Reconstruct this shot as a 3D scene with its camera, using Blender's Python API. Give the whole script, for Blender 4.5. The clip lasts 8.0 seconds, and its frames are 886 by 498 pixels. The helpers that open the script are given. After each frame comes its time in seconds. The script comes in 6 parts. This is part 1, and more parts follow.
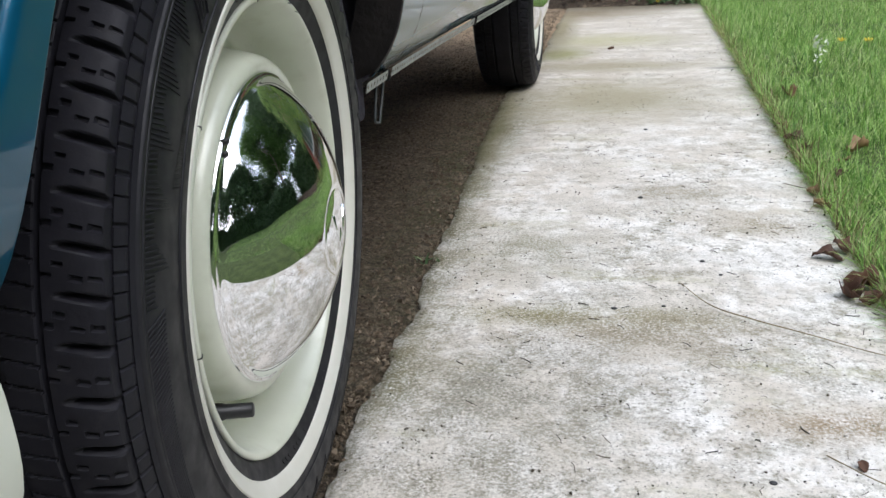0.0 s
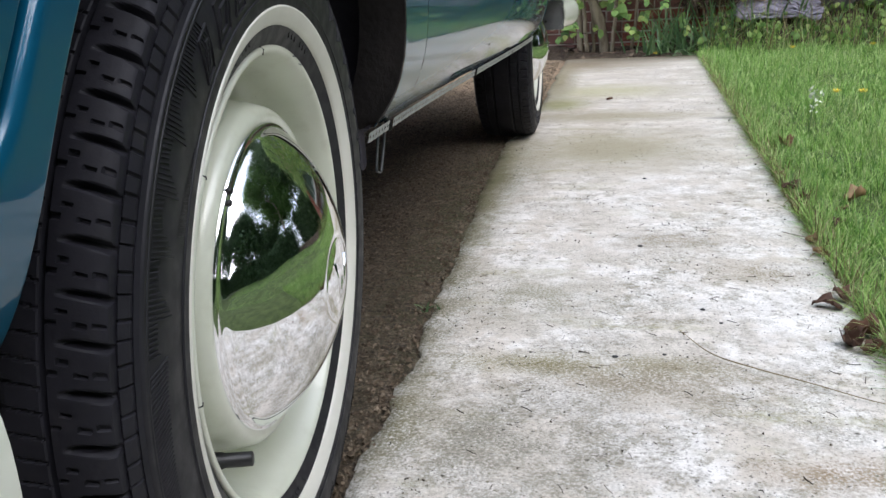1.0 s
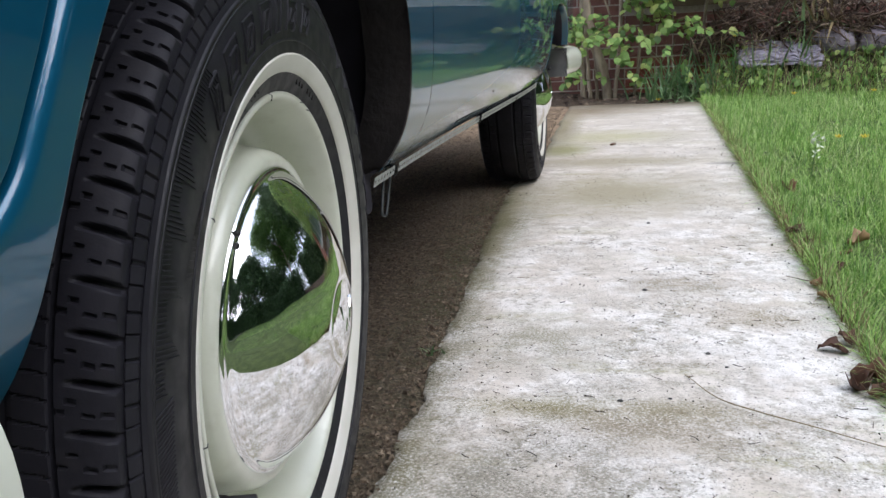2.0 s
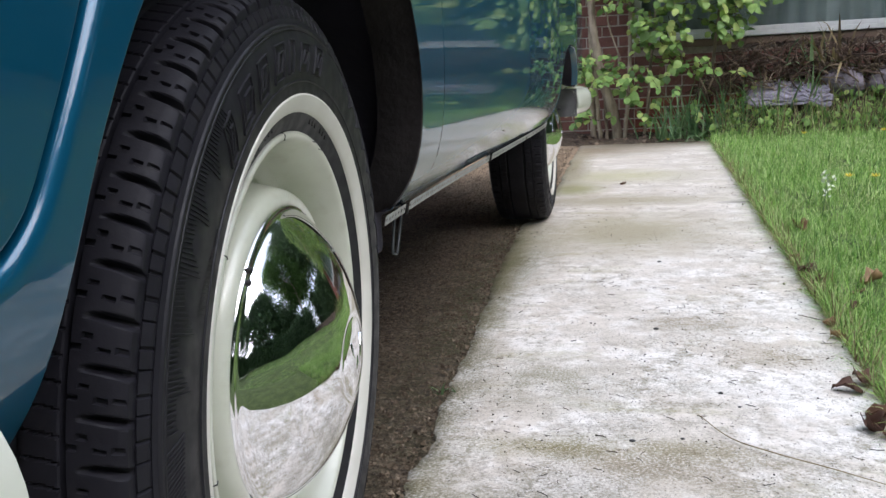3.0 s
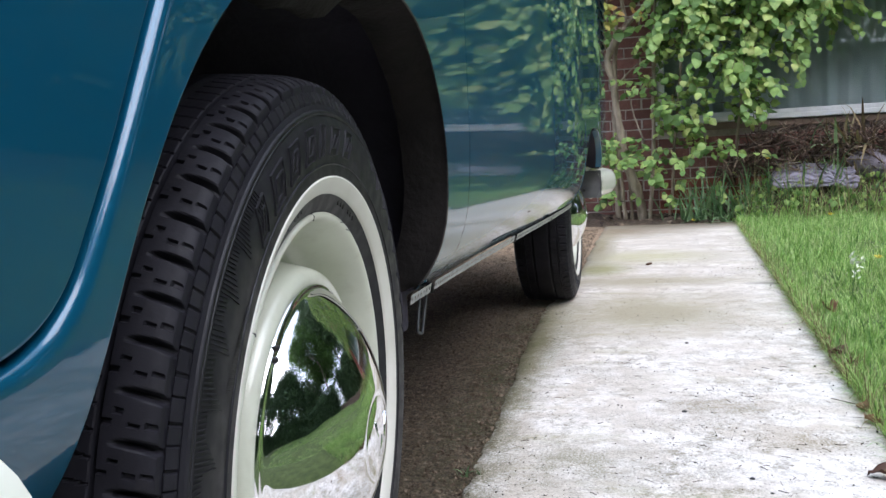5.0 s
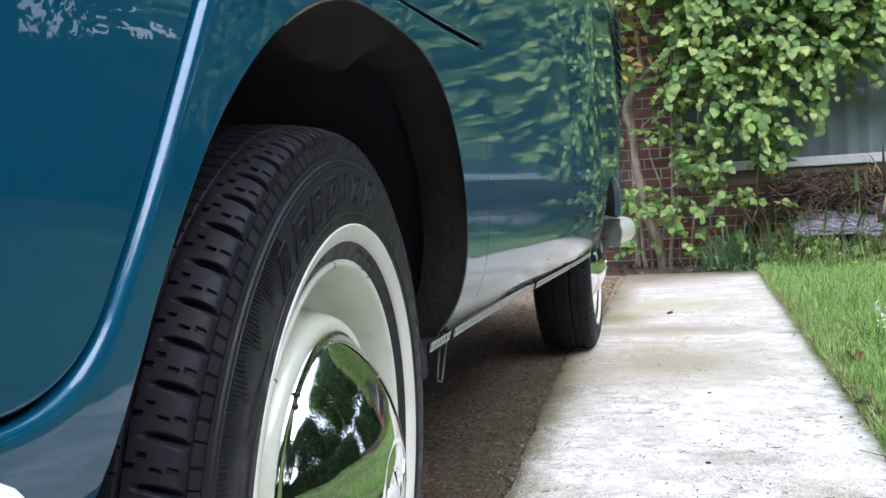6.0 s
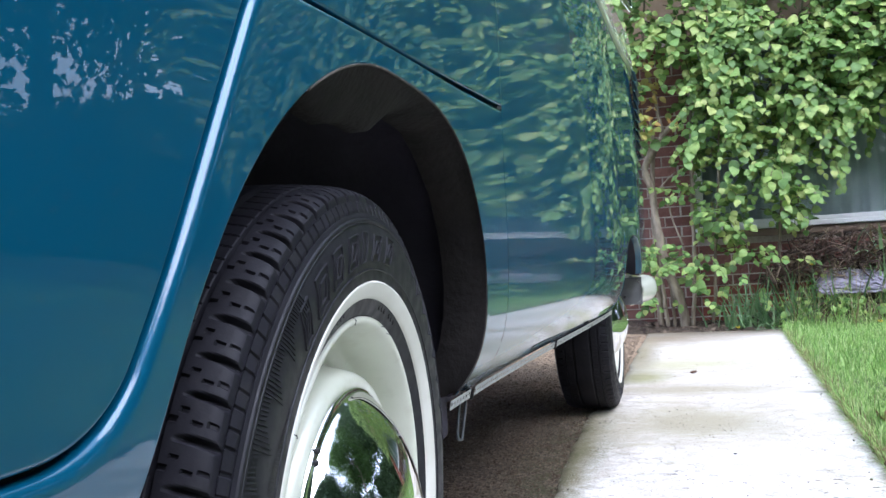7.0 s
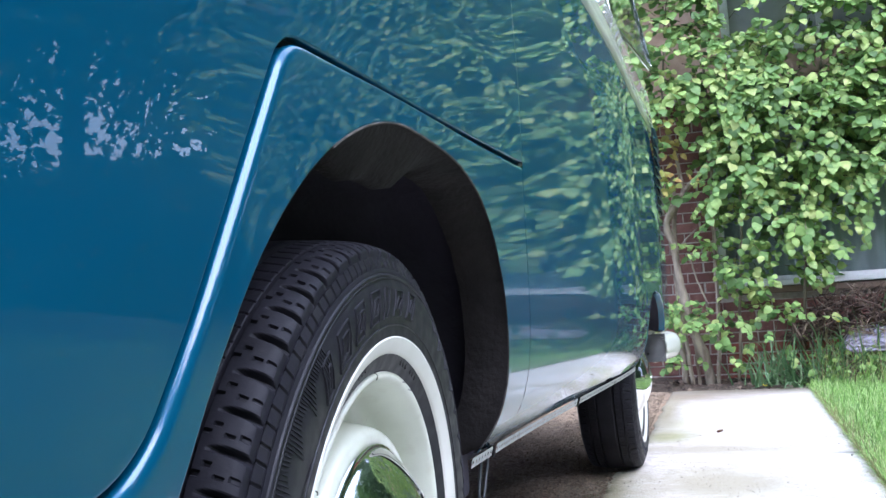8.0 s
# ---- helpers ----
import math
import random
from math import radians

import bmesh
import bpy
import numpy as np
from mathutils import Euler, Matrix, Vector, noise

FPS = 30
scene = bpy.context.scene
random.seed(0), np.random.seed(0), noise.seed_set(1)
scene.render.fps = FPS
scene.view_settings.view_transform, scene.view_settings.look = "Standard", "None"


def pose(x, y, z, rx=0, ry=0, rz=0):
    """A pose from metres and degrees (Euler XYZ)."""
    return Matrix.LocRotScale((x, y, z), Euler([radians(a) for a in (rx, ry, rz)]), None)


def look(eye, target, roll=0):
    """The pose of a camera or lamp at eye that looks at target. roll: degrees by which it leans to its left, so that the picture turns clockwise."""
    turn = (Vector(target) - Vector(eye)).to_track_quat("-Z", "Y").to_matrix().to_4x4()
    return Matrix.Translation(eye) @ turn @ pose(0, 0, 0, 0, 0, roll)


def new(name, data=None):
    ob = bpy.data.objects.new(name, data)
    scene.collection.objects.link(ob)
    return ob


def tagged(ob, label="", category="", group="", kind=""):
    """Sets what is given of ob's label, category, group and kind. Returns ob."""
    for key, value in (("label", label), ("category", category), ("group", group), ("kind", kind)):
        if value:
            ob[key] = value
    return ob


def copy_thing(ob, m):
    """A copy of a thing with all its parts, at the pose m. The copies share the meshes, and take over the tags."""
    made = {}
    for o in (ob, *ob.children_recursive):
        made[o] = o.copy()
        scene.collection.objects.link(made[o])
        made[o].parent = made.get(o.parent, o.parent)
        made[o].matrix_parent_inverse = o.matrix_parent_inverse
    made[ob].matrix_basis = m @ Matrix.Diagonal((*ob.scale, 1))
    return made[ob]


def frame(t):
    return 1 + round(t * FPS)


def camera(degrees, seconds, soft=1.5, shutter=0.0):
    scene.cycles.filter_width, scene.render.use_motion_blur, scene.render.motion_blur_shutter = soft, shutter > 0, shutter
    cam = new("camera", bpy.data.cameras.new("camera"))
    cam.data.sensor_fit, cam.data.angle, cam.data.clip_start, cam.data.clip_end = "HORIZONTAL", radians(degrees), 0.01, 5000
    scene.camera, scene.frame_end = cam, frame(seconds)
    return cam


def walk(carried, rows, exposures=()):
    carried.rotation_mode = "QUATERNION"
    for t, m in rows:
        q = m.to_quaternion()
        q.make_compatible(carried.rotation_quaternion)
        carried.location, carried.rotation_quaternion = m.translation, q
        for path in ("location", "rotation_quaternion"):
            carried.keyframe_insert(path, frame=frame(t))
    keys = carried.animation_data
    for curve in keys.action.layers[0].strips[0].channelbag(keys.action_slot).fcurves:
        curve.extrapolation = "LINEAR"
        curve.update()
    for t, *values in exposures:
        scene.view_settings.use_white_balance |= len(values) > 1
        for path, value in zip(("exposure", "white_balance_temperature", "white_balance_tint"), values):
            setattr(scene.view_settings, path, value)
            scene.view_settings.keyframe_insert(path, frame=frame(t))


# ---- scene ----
cam = camera(55.9, 8.0)
PATH = [
    (0, (0.282, -0.642, 0.551), (-0.094, 1.184, -0.17), -3.2),
    (0.5, (0.283, -0.645, 0.552), (-0.096, 1.203, -0.112), -3.1),
    (1, (0.283, -0.647, 0.553), (-0.096, 1.218, -0.06), -3.1),
    (1.5, (0.284, -0.651, 0.553), (-0.099, 1.231, -0.006), -3.1),
    (3, (0.286, -0.658, 0.553), (-0.13, 1.253, 0.135), -3.2),
    (3.5, (0.287, -0.661, 0.553), (-0.143, 1.257, 0.186), -3.2),
    (4, (0.287, -0.663, 0.553), (-0.158, 1.261, 0.236), -3.2),
    (4.5, (0.288, -0.665, 0.554), (-0.17, 1.262, 0.281), -3.2),
    (6, (0.29, -0.673, 0.553), (-0.223, 1.257, 0.446), -3.3),
    (6.5, (0.292, -0.677, 0.552), (-0.247, 1.248, 0.518), -3.4),
    (7, (0.294, -0.683, 0.552), (-0.26, 1.239, 0.588), -3.4),
    (7.5, (0.294, -0.684, 0.552), (-0.278, 1.229, 0.654), -3.4),
    (8, (0.295, -0.687, 0.551), (-0.298, 1.215, 0.724), -3.3),
]
walk(cam, [(t, look(eye, target, roll)) for t, eye, target, roll in PATH], [(0.0, 1.01, 6050.0, 11.5), (1.5, 1.00, 5980.0, 14.5), (3.5, 1.10, 5980.0, 15.5), (4.5, 1.20, 5880.0, 15.5), (6.5, 1.56, 5620.0, 15.5), (8.0, 1.95, 5270.0, 20.0)])

# ---- world, sun, exposure ----
world = bpy.data.worlds.new("overcast_sky")
scene.world = world
world.use_nodes = True
wt = world.node_tree
sky = wt.nodes.new("ShaderNodeTexSky")
sky.sky_type, sky.sun_disc = "NISHITA", False
SUN_EL, SUN_AZ = 40.0, 132.0
sky.sun_elevation, sky.sun_rotation = radians(SUN_EL), radians(SUN_AZ)
sky.air_density, sky.dust_density, sky.ozone_density = 1.0, 2.5, 1.0
cloud = wt.nodes.new("ShaderNodeTexNoise")
cloud.inputs["Scale"].default_value, cloud.inputs["Detail"].default_value = 2.2, 5
veil = wt.nodes.new("ShaderNodeMix")
veil.data_type = "RGBA"
ramp = wt.nodes.new("ShaderNodeMapRange")
ramp.inputs["From Min"].default_value, ramp.inputs["From Max"].default_value = 0.3, 0.7
ramp.inputs["To Min"].default_value, ramp.inputs["To Max"].default_value = 0.45, 0.9
wt.links.new(cloud.outputs["Fac"], ramp.inputs["Value"])
wt.links.new(ramp.outputs["Result"], veil.inputs["Factor"])
wt.links.new(sky.outputs["Color"], veil.inputs["A"])
veil.inputs["B"].default_value = (8.2, 8.8, 9.6, 1)
back = wt.nodes["Background"]
back.inputs["Strength"].default_value = 0.125
wt.links.new(veil.outputs["Result"], back.inputs["Color"])

sun = new("sun", bpy.data.lights.new("sun", "SUN"))
sun.data.energy, sun.data.angle, sun.data.color = 2.7, radians(75), (1.0, 0.96, 0.90)
el, az = radians(SUN_EL), radians(SUN_AZ)
toward = Vector((math.sin(az) * math.cos(el), math.cos(az) * math.cos(el), math.sin(el)))
sun.matrix_world = look(toward * 30, (0, 0, 0))

# ---- materials ----


def material(name):
    m = bpy.data.materials.new(name)
    m.use_nodes = True
    return m, m.node_tree, m.node_tree.nodes["Principled BSDF"]


def node(nt, kind, **values):
    n = nt.nodes.new(kind)
    for key, value in values.items():
        n.inputs[key.replace("_", " ")].default_value = value
    return n


def coords(nt, stretch=(1, 1, 1), space="Object"):
    tc, mp = nt.nodes.new("ShaderNodeTexCoord"), nt.nodes.new("ShaderNodeMapping")
    mp.inputs["Scale"].default_value = stretch
    nt.links.new(tc.outputs[space], mp.inputs["Vector"])
    return mp.outputs["Vector"]


def noise_of(nt, vec, scale, detail=4, rough=0.55, lo=0.35, hi=0.65):
    n = node(nt, "ShaderNodeTexNoise", Scale=scale, Detail=detail, Roughness=rough)
    nt.links.new(vec, n.inputs["Vector"])
    r = node(nt, "ShaderNodeMapRange", From_Min=lo, From_Max=hi)
    nt.links.new(n.outputs["Fac"], r.inputs["Value"])
    return r.outputs["Result"]


def mix(nt, fac, a, b):
    m = nt.nodes.new("ShaderNodeMix")
    m.data_type = "RGBA"
    for sock, value in (("Factor", fac), ("A", a), ("B", b)):
        if isinstance(value, bpy.types.NodeSocket):
            nt.links.new(value, m.inputs[sock])
        else:
            m.inputs[sock].default_value = value if sock == "Factor" else (*value, 1)
    return m.outputs["Result"]


def times(nt, a, b, op="MULTIPLY"):
    m = nt.nodes.new("ShaderNodeMath")
    m.operation = op
    m.use_clamp = True
    for k, value in enumerate((a, b)):
        if isinstance(value, bpy.types.NodeSocket):
            nt.links.new(value, m.inputs[k])
        else:
            m.inputs[k].default_value = value
    return m.outputs[0]


def bump(nt, bsdf, height, strength, dist):
    b = node(nt, "ShaderNodeBump", Strength=strength, Distance=dist)
    nt.links.new(height, b.inputs["Height"])
    nt.links.new(b.outputs["Normal"], bsdf.inputs["Normal"])
    return b


def simple(name, a, b, scale, rough=0.6, rough2=None, metal=0.0, bumpy=0.0, bdist=0.002, detail=5, stretch=(1, 1, 1), lo=0.3, hi=0.7, bscale=None, spec=0.5):
    m, nt, p = material(name)
    v = coords(nt, stretch)
    n = noise_of(nt, v, scale, detail, lo=lo, hi=hi)
    nt.links.new(mix(nt, n, a, b), p.inputs["Base Color"])
    p.inputs["Metallic"].default_value = metal
    p.inputs["Specular IOR Level"].default_value = spec
    p.inputs["Roughness"].default_value = rough
    if rough2 is not None:
        r = node(nt, "ShaderNodeMapRange", To_Min=rough, To_Max=rough2)
        nt.links.new(noise_of(nt, v, scale * 2.7, 3), r.inputs["Value"])
        nt.links.new(r.outputs["Result"], p.inputs["Roughness"])
    if bumpy:
        bump(nt, p, noise_of(nt, v, bscale or scale * 6, 6, lo=0.2, hi=0.8), bumpy, bdist)
    return m


def paint_of(name, a, b, wave, flake=0.0):
    m, nt, p = material(name)
    v = coords(nt)
    n = noise_of(nt, v, 2.3, 3)
    nt.links.new(mix(nt, n, a, b), p.inputs["Base Color"])
    p.inputs["Roughness"].default_value = 0.34
    p.inputs["Metallic"].default_value = flake
    p.inputs["Specular IOR Level"].default_value = 0.08
    p.inputs["Coat Weight"].default_value = 1.0
    p.inputs["Coat IOR"].default_value = 1.5
    r = node(nt, "ShaderNodeMapRange", To_Min=0.003, To_Max=0.016)
    nt.links.new(noise_of(nt, v, 14, 6), r.inputs["Value"])
    nt.links.new(r.outputs["Result"], p.inputs["Coat Roughness"])
    w = node(nt, "ShaderNodeTexNoise", Scale=1.0, Detail=1.5)
    nt.links.new(coords(nt, (5, 6, 9)), w.inputs["Vector"])
    b2 = node(nt, "ShaderNodeBump", Strength=wave, Distance=0.004)
    nt.links.new(w.outputs["Fac"], b2.inputs["Height"])
    peel = node(nt, "ShaderNodeBump", Strength=0.025, Distance=0.0004)
    nt.links.new(noise_of(nt, v, 75, 2, lo=0.2, hi=0.8), peel.inputs["Height"])
    nt.links.new(b2.outputs["Normal"], peel.inputs["Normal"])
    nt.links.new(peel.outputs["Normal"], p.inputs["Coat Normal"])
    return m


PAINT = paint_of("teal_enamel", (0.005, 0.078, 0.148), (0.007, 0.088, 0.163), 0.02, 0.25)
CREAM = paint_of("cream_enamel", (0.62, 0.64, 0.55), (0.69, 0.71, 0.62), 0.1)


def rim_material():
    m, nt, p = material("cream_wheel_enamel")
    v = coords(nt)
    base = mix(nt, noise_of(nt, v, 9, 4), (0.60, 0.62, 0.52), (0.68, 0.70, 0.60))
    grime = times(nt, noise_of(nt, v, 26, 6, lo=0.55, hi=0.8), 0.35)
    base = mix(nt, grime, base, (0.30, 0.27, 0.16))
    chips = noise_of(nt, v, 55, 3, lo=0.76, hi=0.78)
    nt.links.new(mix(nt, chips, base, (0.03, 0.02, 0.012)), p.inputs["Base Color"])
    p.inputs["Roughness"].default_value = 0.3
    p.inputs["Coat Weight"].default_value = 0.6
    p.inputs["Coat Roughness"].default_value = 0.08
    bump(nt, p, noise_of(nt, v, 90, 3), 0.05, 0.001)
    return m


RIM = rim_material()


def rubber_material():
    m, nt, p = material("tyre_rubber")
    v = coords(nt)
    base = mix(nt, noise_of(nt, v, 14, 6), (0.0100, 0.0096, 0.0132), (0.017, 0.0165, 0.022))
    dust = times(nt, noise_of(nt, v, 60, 6, lo=0.55, hi=0.85), 0.4)
    nt.links.new(mix(nt, dust, base, (0.04, 0.038, 0.036)), p.inputs["Base Color"])
    p.inputs["Roughness"].default_value = 0.58
    p.inputs["Specular IOR Level"].default_value = 0.2
    bump(nt, p, noise_of(nt, v, 220, 4), 0.12, 0.001)
    return m


RUBBER = rubber_material()
SLICK = simple("smooth_sidewall_rubber", (0.0095, 0.0092, 0.0125), (0.0170, 0.0167, 0.021), 22, 0.45, 0.62, spec=0.32, bumpy=0.05)
WHITEWALL = simple("whitewall_rubber", (0.63, 0.62, 0.55), (0.72, 0.71, 0.65), 18, 0.55, bumpy=0.05)


def chrome_material():
    m, nt, p = material("chrome")
    p.inputs["Base Color"].default_value = (0.86, 0.86, 0.87, 1)
    p.inputs["Metallic"].default_value = 1.0
    v = coords(nt)
    r = node(nt, "ShaderNodeMapRange", To_Min=0.015, To_Max=0.07)
    nt.links.new(noise_of(nt, v, 40, 6, lo=0.4, hi=0.8), r.inputs["Value"])
    nt.links.new(r.outputs["Result"], p.inputs["Roughness"])
    bump(nt, p, noise_of(nt, v, 7, 2), 0.02, 0.004)
    return m


CHROME = chrome_material()
UNDERSEAL = simple("black_underseal", (0.034, 0.032, 0.044), (0.055, 0.051, 0.066), 12, 0.8, spec=0.15, bumpy=0.4, bdist=0.003)
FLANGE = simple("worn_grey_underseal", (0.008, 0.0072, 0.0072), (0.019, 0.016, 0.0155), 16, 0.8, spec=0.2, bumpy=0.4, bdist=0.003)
ZINC = simple("galvanised_strip", (0.28, 0.29, 0.28), (0.45, 0.46, 0.44), 60, 0.5, 0.7, metal=0.4, bumpy=0.1)
GREYSTEEL = simple("grey_painted_steel", (0.10, 0.105, 0.11), (0.17, 0.175, 0.18), 20, 0.5, bumpy=0.1)
BLACK = simple("black_rubber_plastic", (0.008, 0.008, 0.009), (0.016, 0.016, 0.017), 40, 0.45)
# near-black fill that stands in for the shade inside gaps and slots
GAP = simple("gap_black", (0.003, 0.003, 0.004), (0.006, 0.006, 0.007), 30, 0.8)


def stain_or_tone(nt, cx, cy, sx, sy, grain):
    """A blot or broad tone of its own shape, at a place on the slab."""
    tc, mp = nt.nodes.new("ShaderNodeTexCoord"), nt.nodes.new("ShaderNodeMapping")
    mp.inputs["Location"].default_value = (-cx / sx, -cy / sy, 0)
    mp.inputs["Scale"].default_value = (1 / sx, 1 / sy, 0)
    nt.links.new(tc.outputs["Object"], mp.inputs["Vector"])
    ln = nt.nodes.new("ShaderNodeVectorMath")
    ln.operation = "LENGTH"
    nt.links.new(mp.outputs["Vector"], ln.inputs[0])
    r = node(nt, "ShaderNodeMapRange", From_Min=1.15, From_Max=0.25)
    nt.links.new(ln.outputs["Value"], r.inputs["Value"])
    return times(nt, r.outputs["Result"], grain)


def concrete_material():
    m, nt, p = material("weathered_concrete")
    v = coords(nt)
    broad = noise_of(nt, v, 2.4, 5, 0.6, 0.38, 0.68)
    base = mix(nt, broad, (0.73, 0.68, 0.615), (0.645, 0.585, 0.505))
    bleach = noise_of(nt, v, 6.0, 11, 0.78, 0.46, 0.55)
    base = mix(nt, times(nt, bleach, 0.95), base, (0.875, 0.845, 0.805))
    # grey green weathering in patches: blotches, clots and a fine speckle
    amount = noise_of(nt, v, 4.2, 9, 0.72, 0.49, 0.60)
    mottle = noise_of(nt, v, 230, 6, 0.8, 0.46, 0.55)
    base = mix(nt, times(nt, times(nt, mottle, amount), 0.6), base, (0.27, 0.255, 0.19))
    blots = noise_of(nt, v, 19, 7, 0.72, 0.50, 0.56)
    grit = noise_of(nt, v, 120, 5, 0.75, 0.40, 0.58)
    spread = noise_of(nt, v, 3.6, 6, 0.65, 0.42, 0.58)
    base = mix(nt, times(nt, times(nt, blots, spread), times(nt, times(nt, grit, 0.55), 0.22, "ADD")), base, (0.25, 0.225, 0.155))
    clots = times(nt, noise_of(nt, v, 36, 9, 0.80, 0.53, 0.57), noise_of(nt, v, 2.9, 6, 0.65, 0.42, 0.60))
    base = mix(nt, times(nt, clots, 0.6), base, (0.25, 0.225, 0.15))
    dirt = times(nt, noise_of(nt, v, 13, 9, 0.76, 0.47, 0.56), times(nt, times(nt, grit, 0.55), 0.16, "ADD"))
    base = mix(nt, stain_or_tone(nt, 0.20, 0.22, 0.62, 0.80, dirt), base, (0.215, 0.19, 0.135))
    # brownish far end, darkened further in the colour to hold its brightness down
    far_tone = noise_of(nt, coords(nt, (0.8, 2.6, 1)), 3.0, 7, 0.65, 0.12, 0.60)
    base = mix(nt, times(nt, stain_or_tone(nt, 0.40, 4.4, 2.2, 3.1, far_tone), 0.85), base, (0.45, 0.405, 0.345))
    # bands across the path, left by the trowel and by standing water
    streak = times(nt, noise_of(nt, coords(nt, (1.8, 3.4, 1)), 2.4, 9, 0.75, 0.47, 0.64), noise_of(nt, v, 1.1, 3, 0.5, 0.36, 0.6))
    base = mix(nt, times(nt, times(nt, streak, times(nt, mottle, 0.4, "ADD")), 0.5), base, (0.36, 0.325, 0.25))
    moss = times(nt, noise_of(nt, coords(nt, (1.4, 4.6, 1)), 1.9, 6, 0.62, 0.55, 0.72), noise_of(nt, v, 90, 5, 0.7, 0.36, 0.60))
    base = mix(nt, times(nt, moss, 0.7), base, (0.30, 0.29, 0.10))
    grain = noise_of(nt, v, 240, 5, 0.75, 0.36, 0.56)
    patch = noise_of(nt, v, 11, 7, 0.72, 0.30, 0.54)
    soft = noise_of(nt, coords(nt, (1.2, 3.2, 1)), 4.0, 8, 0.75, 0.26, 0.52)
    for cx, cy, sx, sy, tone, kind in (
        (0.25, 0.49, 0.26, 0.050, (0.19, 0.17, 0.045), patch), (0.34, 0.45, 0.22, 0.09, (0.25, 0.21, 0.14), patch),
        (0.17, 0.27, 0.22, 0.15, (0.24, 0.225, 0.18), patch), (0.16, 0.76, 0.14, 0.16, (0.29, 0.275, 0.20), patch),
        (0.14, 0.09, 0.16, 0.08, (0.22, 0.20, 0.15), patch), (0.41, 1.09, 0.12, 0.12, (0.28, 0.24, 0.17), patch),
        (0.59, 0.92, 0.13, 0.09, (0.30, 0.26, 0.18), patch), (0.55, 0.235, 0.12, 0.05, (0.30, 0.22, 0.13), patch),
        (-0.02, 0.75, 0.08, 0.75, (0.13, 0.12, 0.06), patch), (0.0, 0.30, 0.10, 0.14, (0.17, 0.155, 0.08), patch), (0.0, 1.75, 0.12, 0.60, (0.13, 0.125, 0.055), patch), (-0.04, 1.7, 0.07, 0.9, (0.13, 0.12, 0.055), soft),
        # broad darker tone over the far path, set against its overexposure
        (0.38, 3.7, 1.3, 2.3, (0.47, 0.43, 0.375), amount),
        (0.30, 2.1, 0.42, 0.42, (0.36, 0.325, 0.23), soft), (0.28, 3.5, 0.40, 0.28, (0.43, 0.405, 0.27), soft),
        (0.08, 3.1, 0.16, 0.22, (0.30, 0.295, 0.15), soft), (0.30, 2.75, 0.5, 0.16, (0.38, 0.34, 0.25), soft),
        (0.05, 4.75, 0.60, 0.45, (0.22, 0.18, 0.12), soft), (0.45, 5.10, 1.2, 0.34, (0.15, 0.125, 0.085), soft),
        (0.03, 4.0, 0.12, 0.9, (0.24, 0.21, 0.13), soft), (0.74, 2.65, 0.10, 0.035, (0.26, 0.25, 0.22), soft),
    ):
        mask = stain_or_tone(nt, cx, cy, sx, sy, times(nt, times(nt, grain, 0.5, "ADD") if kind is soft else grain, times(nt, soft, 0.3, "ADD") if kind is soft else kind))
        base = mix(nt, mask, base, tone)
    flecks = times(nt, noise_of(nt, v, 95, 5, 0.72, 0.60, 0.64), noise_of(nt, v, 5.5, 5, 0.65, 0.40, 0.54))
    base = mix(nt, times(nt, flecks, 0.9), base, (0.165, 0.15, 0.095))
    pores = noise_of(nt, v, 240, 2, 0.5, 0.62, 0.68)
    base = mix(nt, times(nt, pores, 0.5), base, (0.17, 0.155, 0.125))
    speck = times(nt, noise_of(nt, v, 130, 3, 0.5, 0.645, 0.685), noise_of(nt, v, 8, 3, 0.5, 0.35, 0.55))
    base = mix(nt, times(nt, speck, 0.9), base, (0.07, 0.06, 0.048))
    # dark mossy margin along the broken edge
    tc, sp = nt.nodes.new("ShaderNodeTexCoord"), nt.nodes.new("ShaderNodeSeparateXYZ")
    nt.links.new(tc.outputs["Object"], sp.inputs[0])
    drift = nt.nodes.new("ShaderNodeMath")
    drift.operation, drift.inputs[1].default_value = "MULTIPLY_ADD", 0.13
    nt.links.new(noise_of(nt, coords(nt, (1, 0.7, 1)), 7, 6, 0.65, 0.25, 0.75), drift.inputs[0])
    nt.links.new(sp.outputs["X"], drift.inputs[2])
    margin = node(nt, "ShaderNodeMapRange", From_Min=0.095, From_Max=0.010)
    nt.links.new(drift.outputs[0], margin.inputs["Value"])
    moist = times(nt, margin.outputs["Result"], times(nt, noise_of(nt, v, 60, 8, 0.8, 0.40, 0.56), 0.12, "ADD"))
    base = mix(nt, times(nt, moist, 0.9), base, mix(nt, noise_of(nt, v, 12, 4), (0.105, 0.10, 0.045), (0.17, 0.155, 0.09)))
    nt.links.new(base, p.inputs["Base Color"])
    p.inputs["Roughness"].default_value = 0.85
    p.inputs["Specular IOR Level"].default_value = 0.3
    h = times(nt, noise_of(nt, v, 210, 7, 0.75, 0.2, 0.8), noise_of(nt, v, 60, 5, lo=0.1, hi=0.6))
    bump(nt, p, h, 0.4, 0.0022)
    return m


CONCRETE = concrete_material()


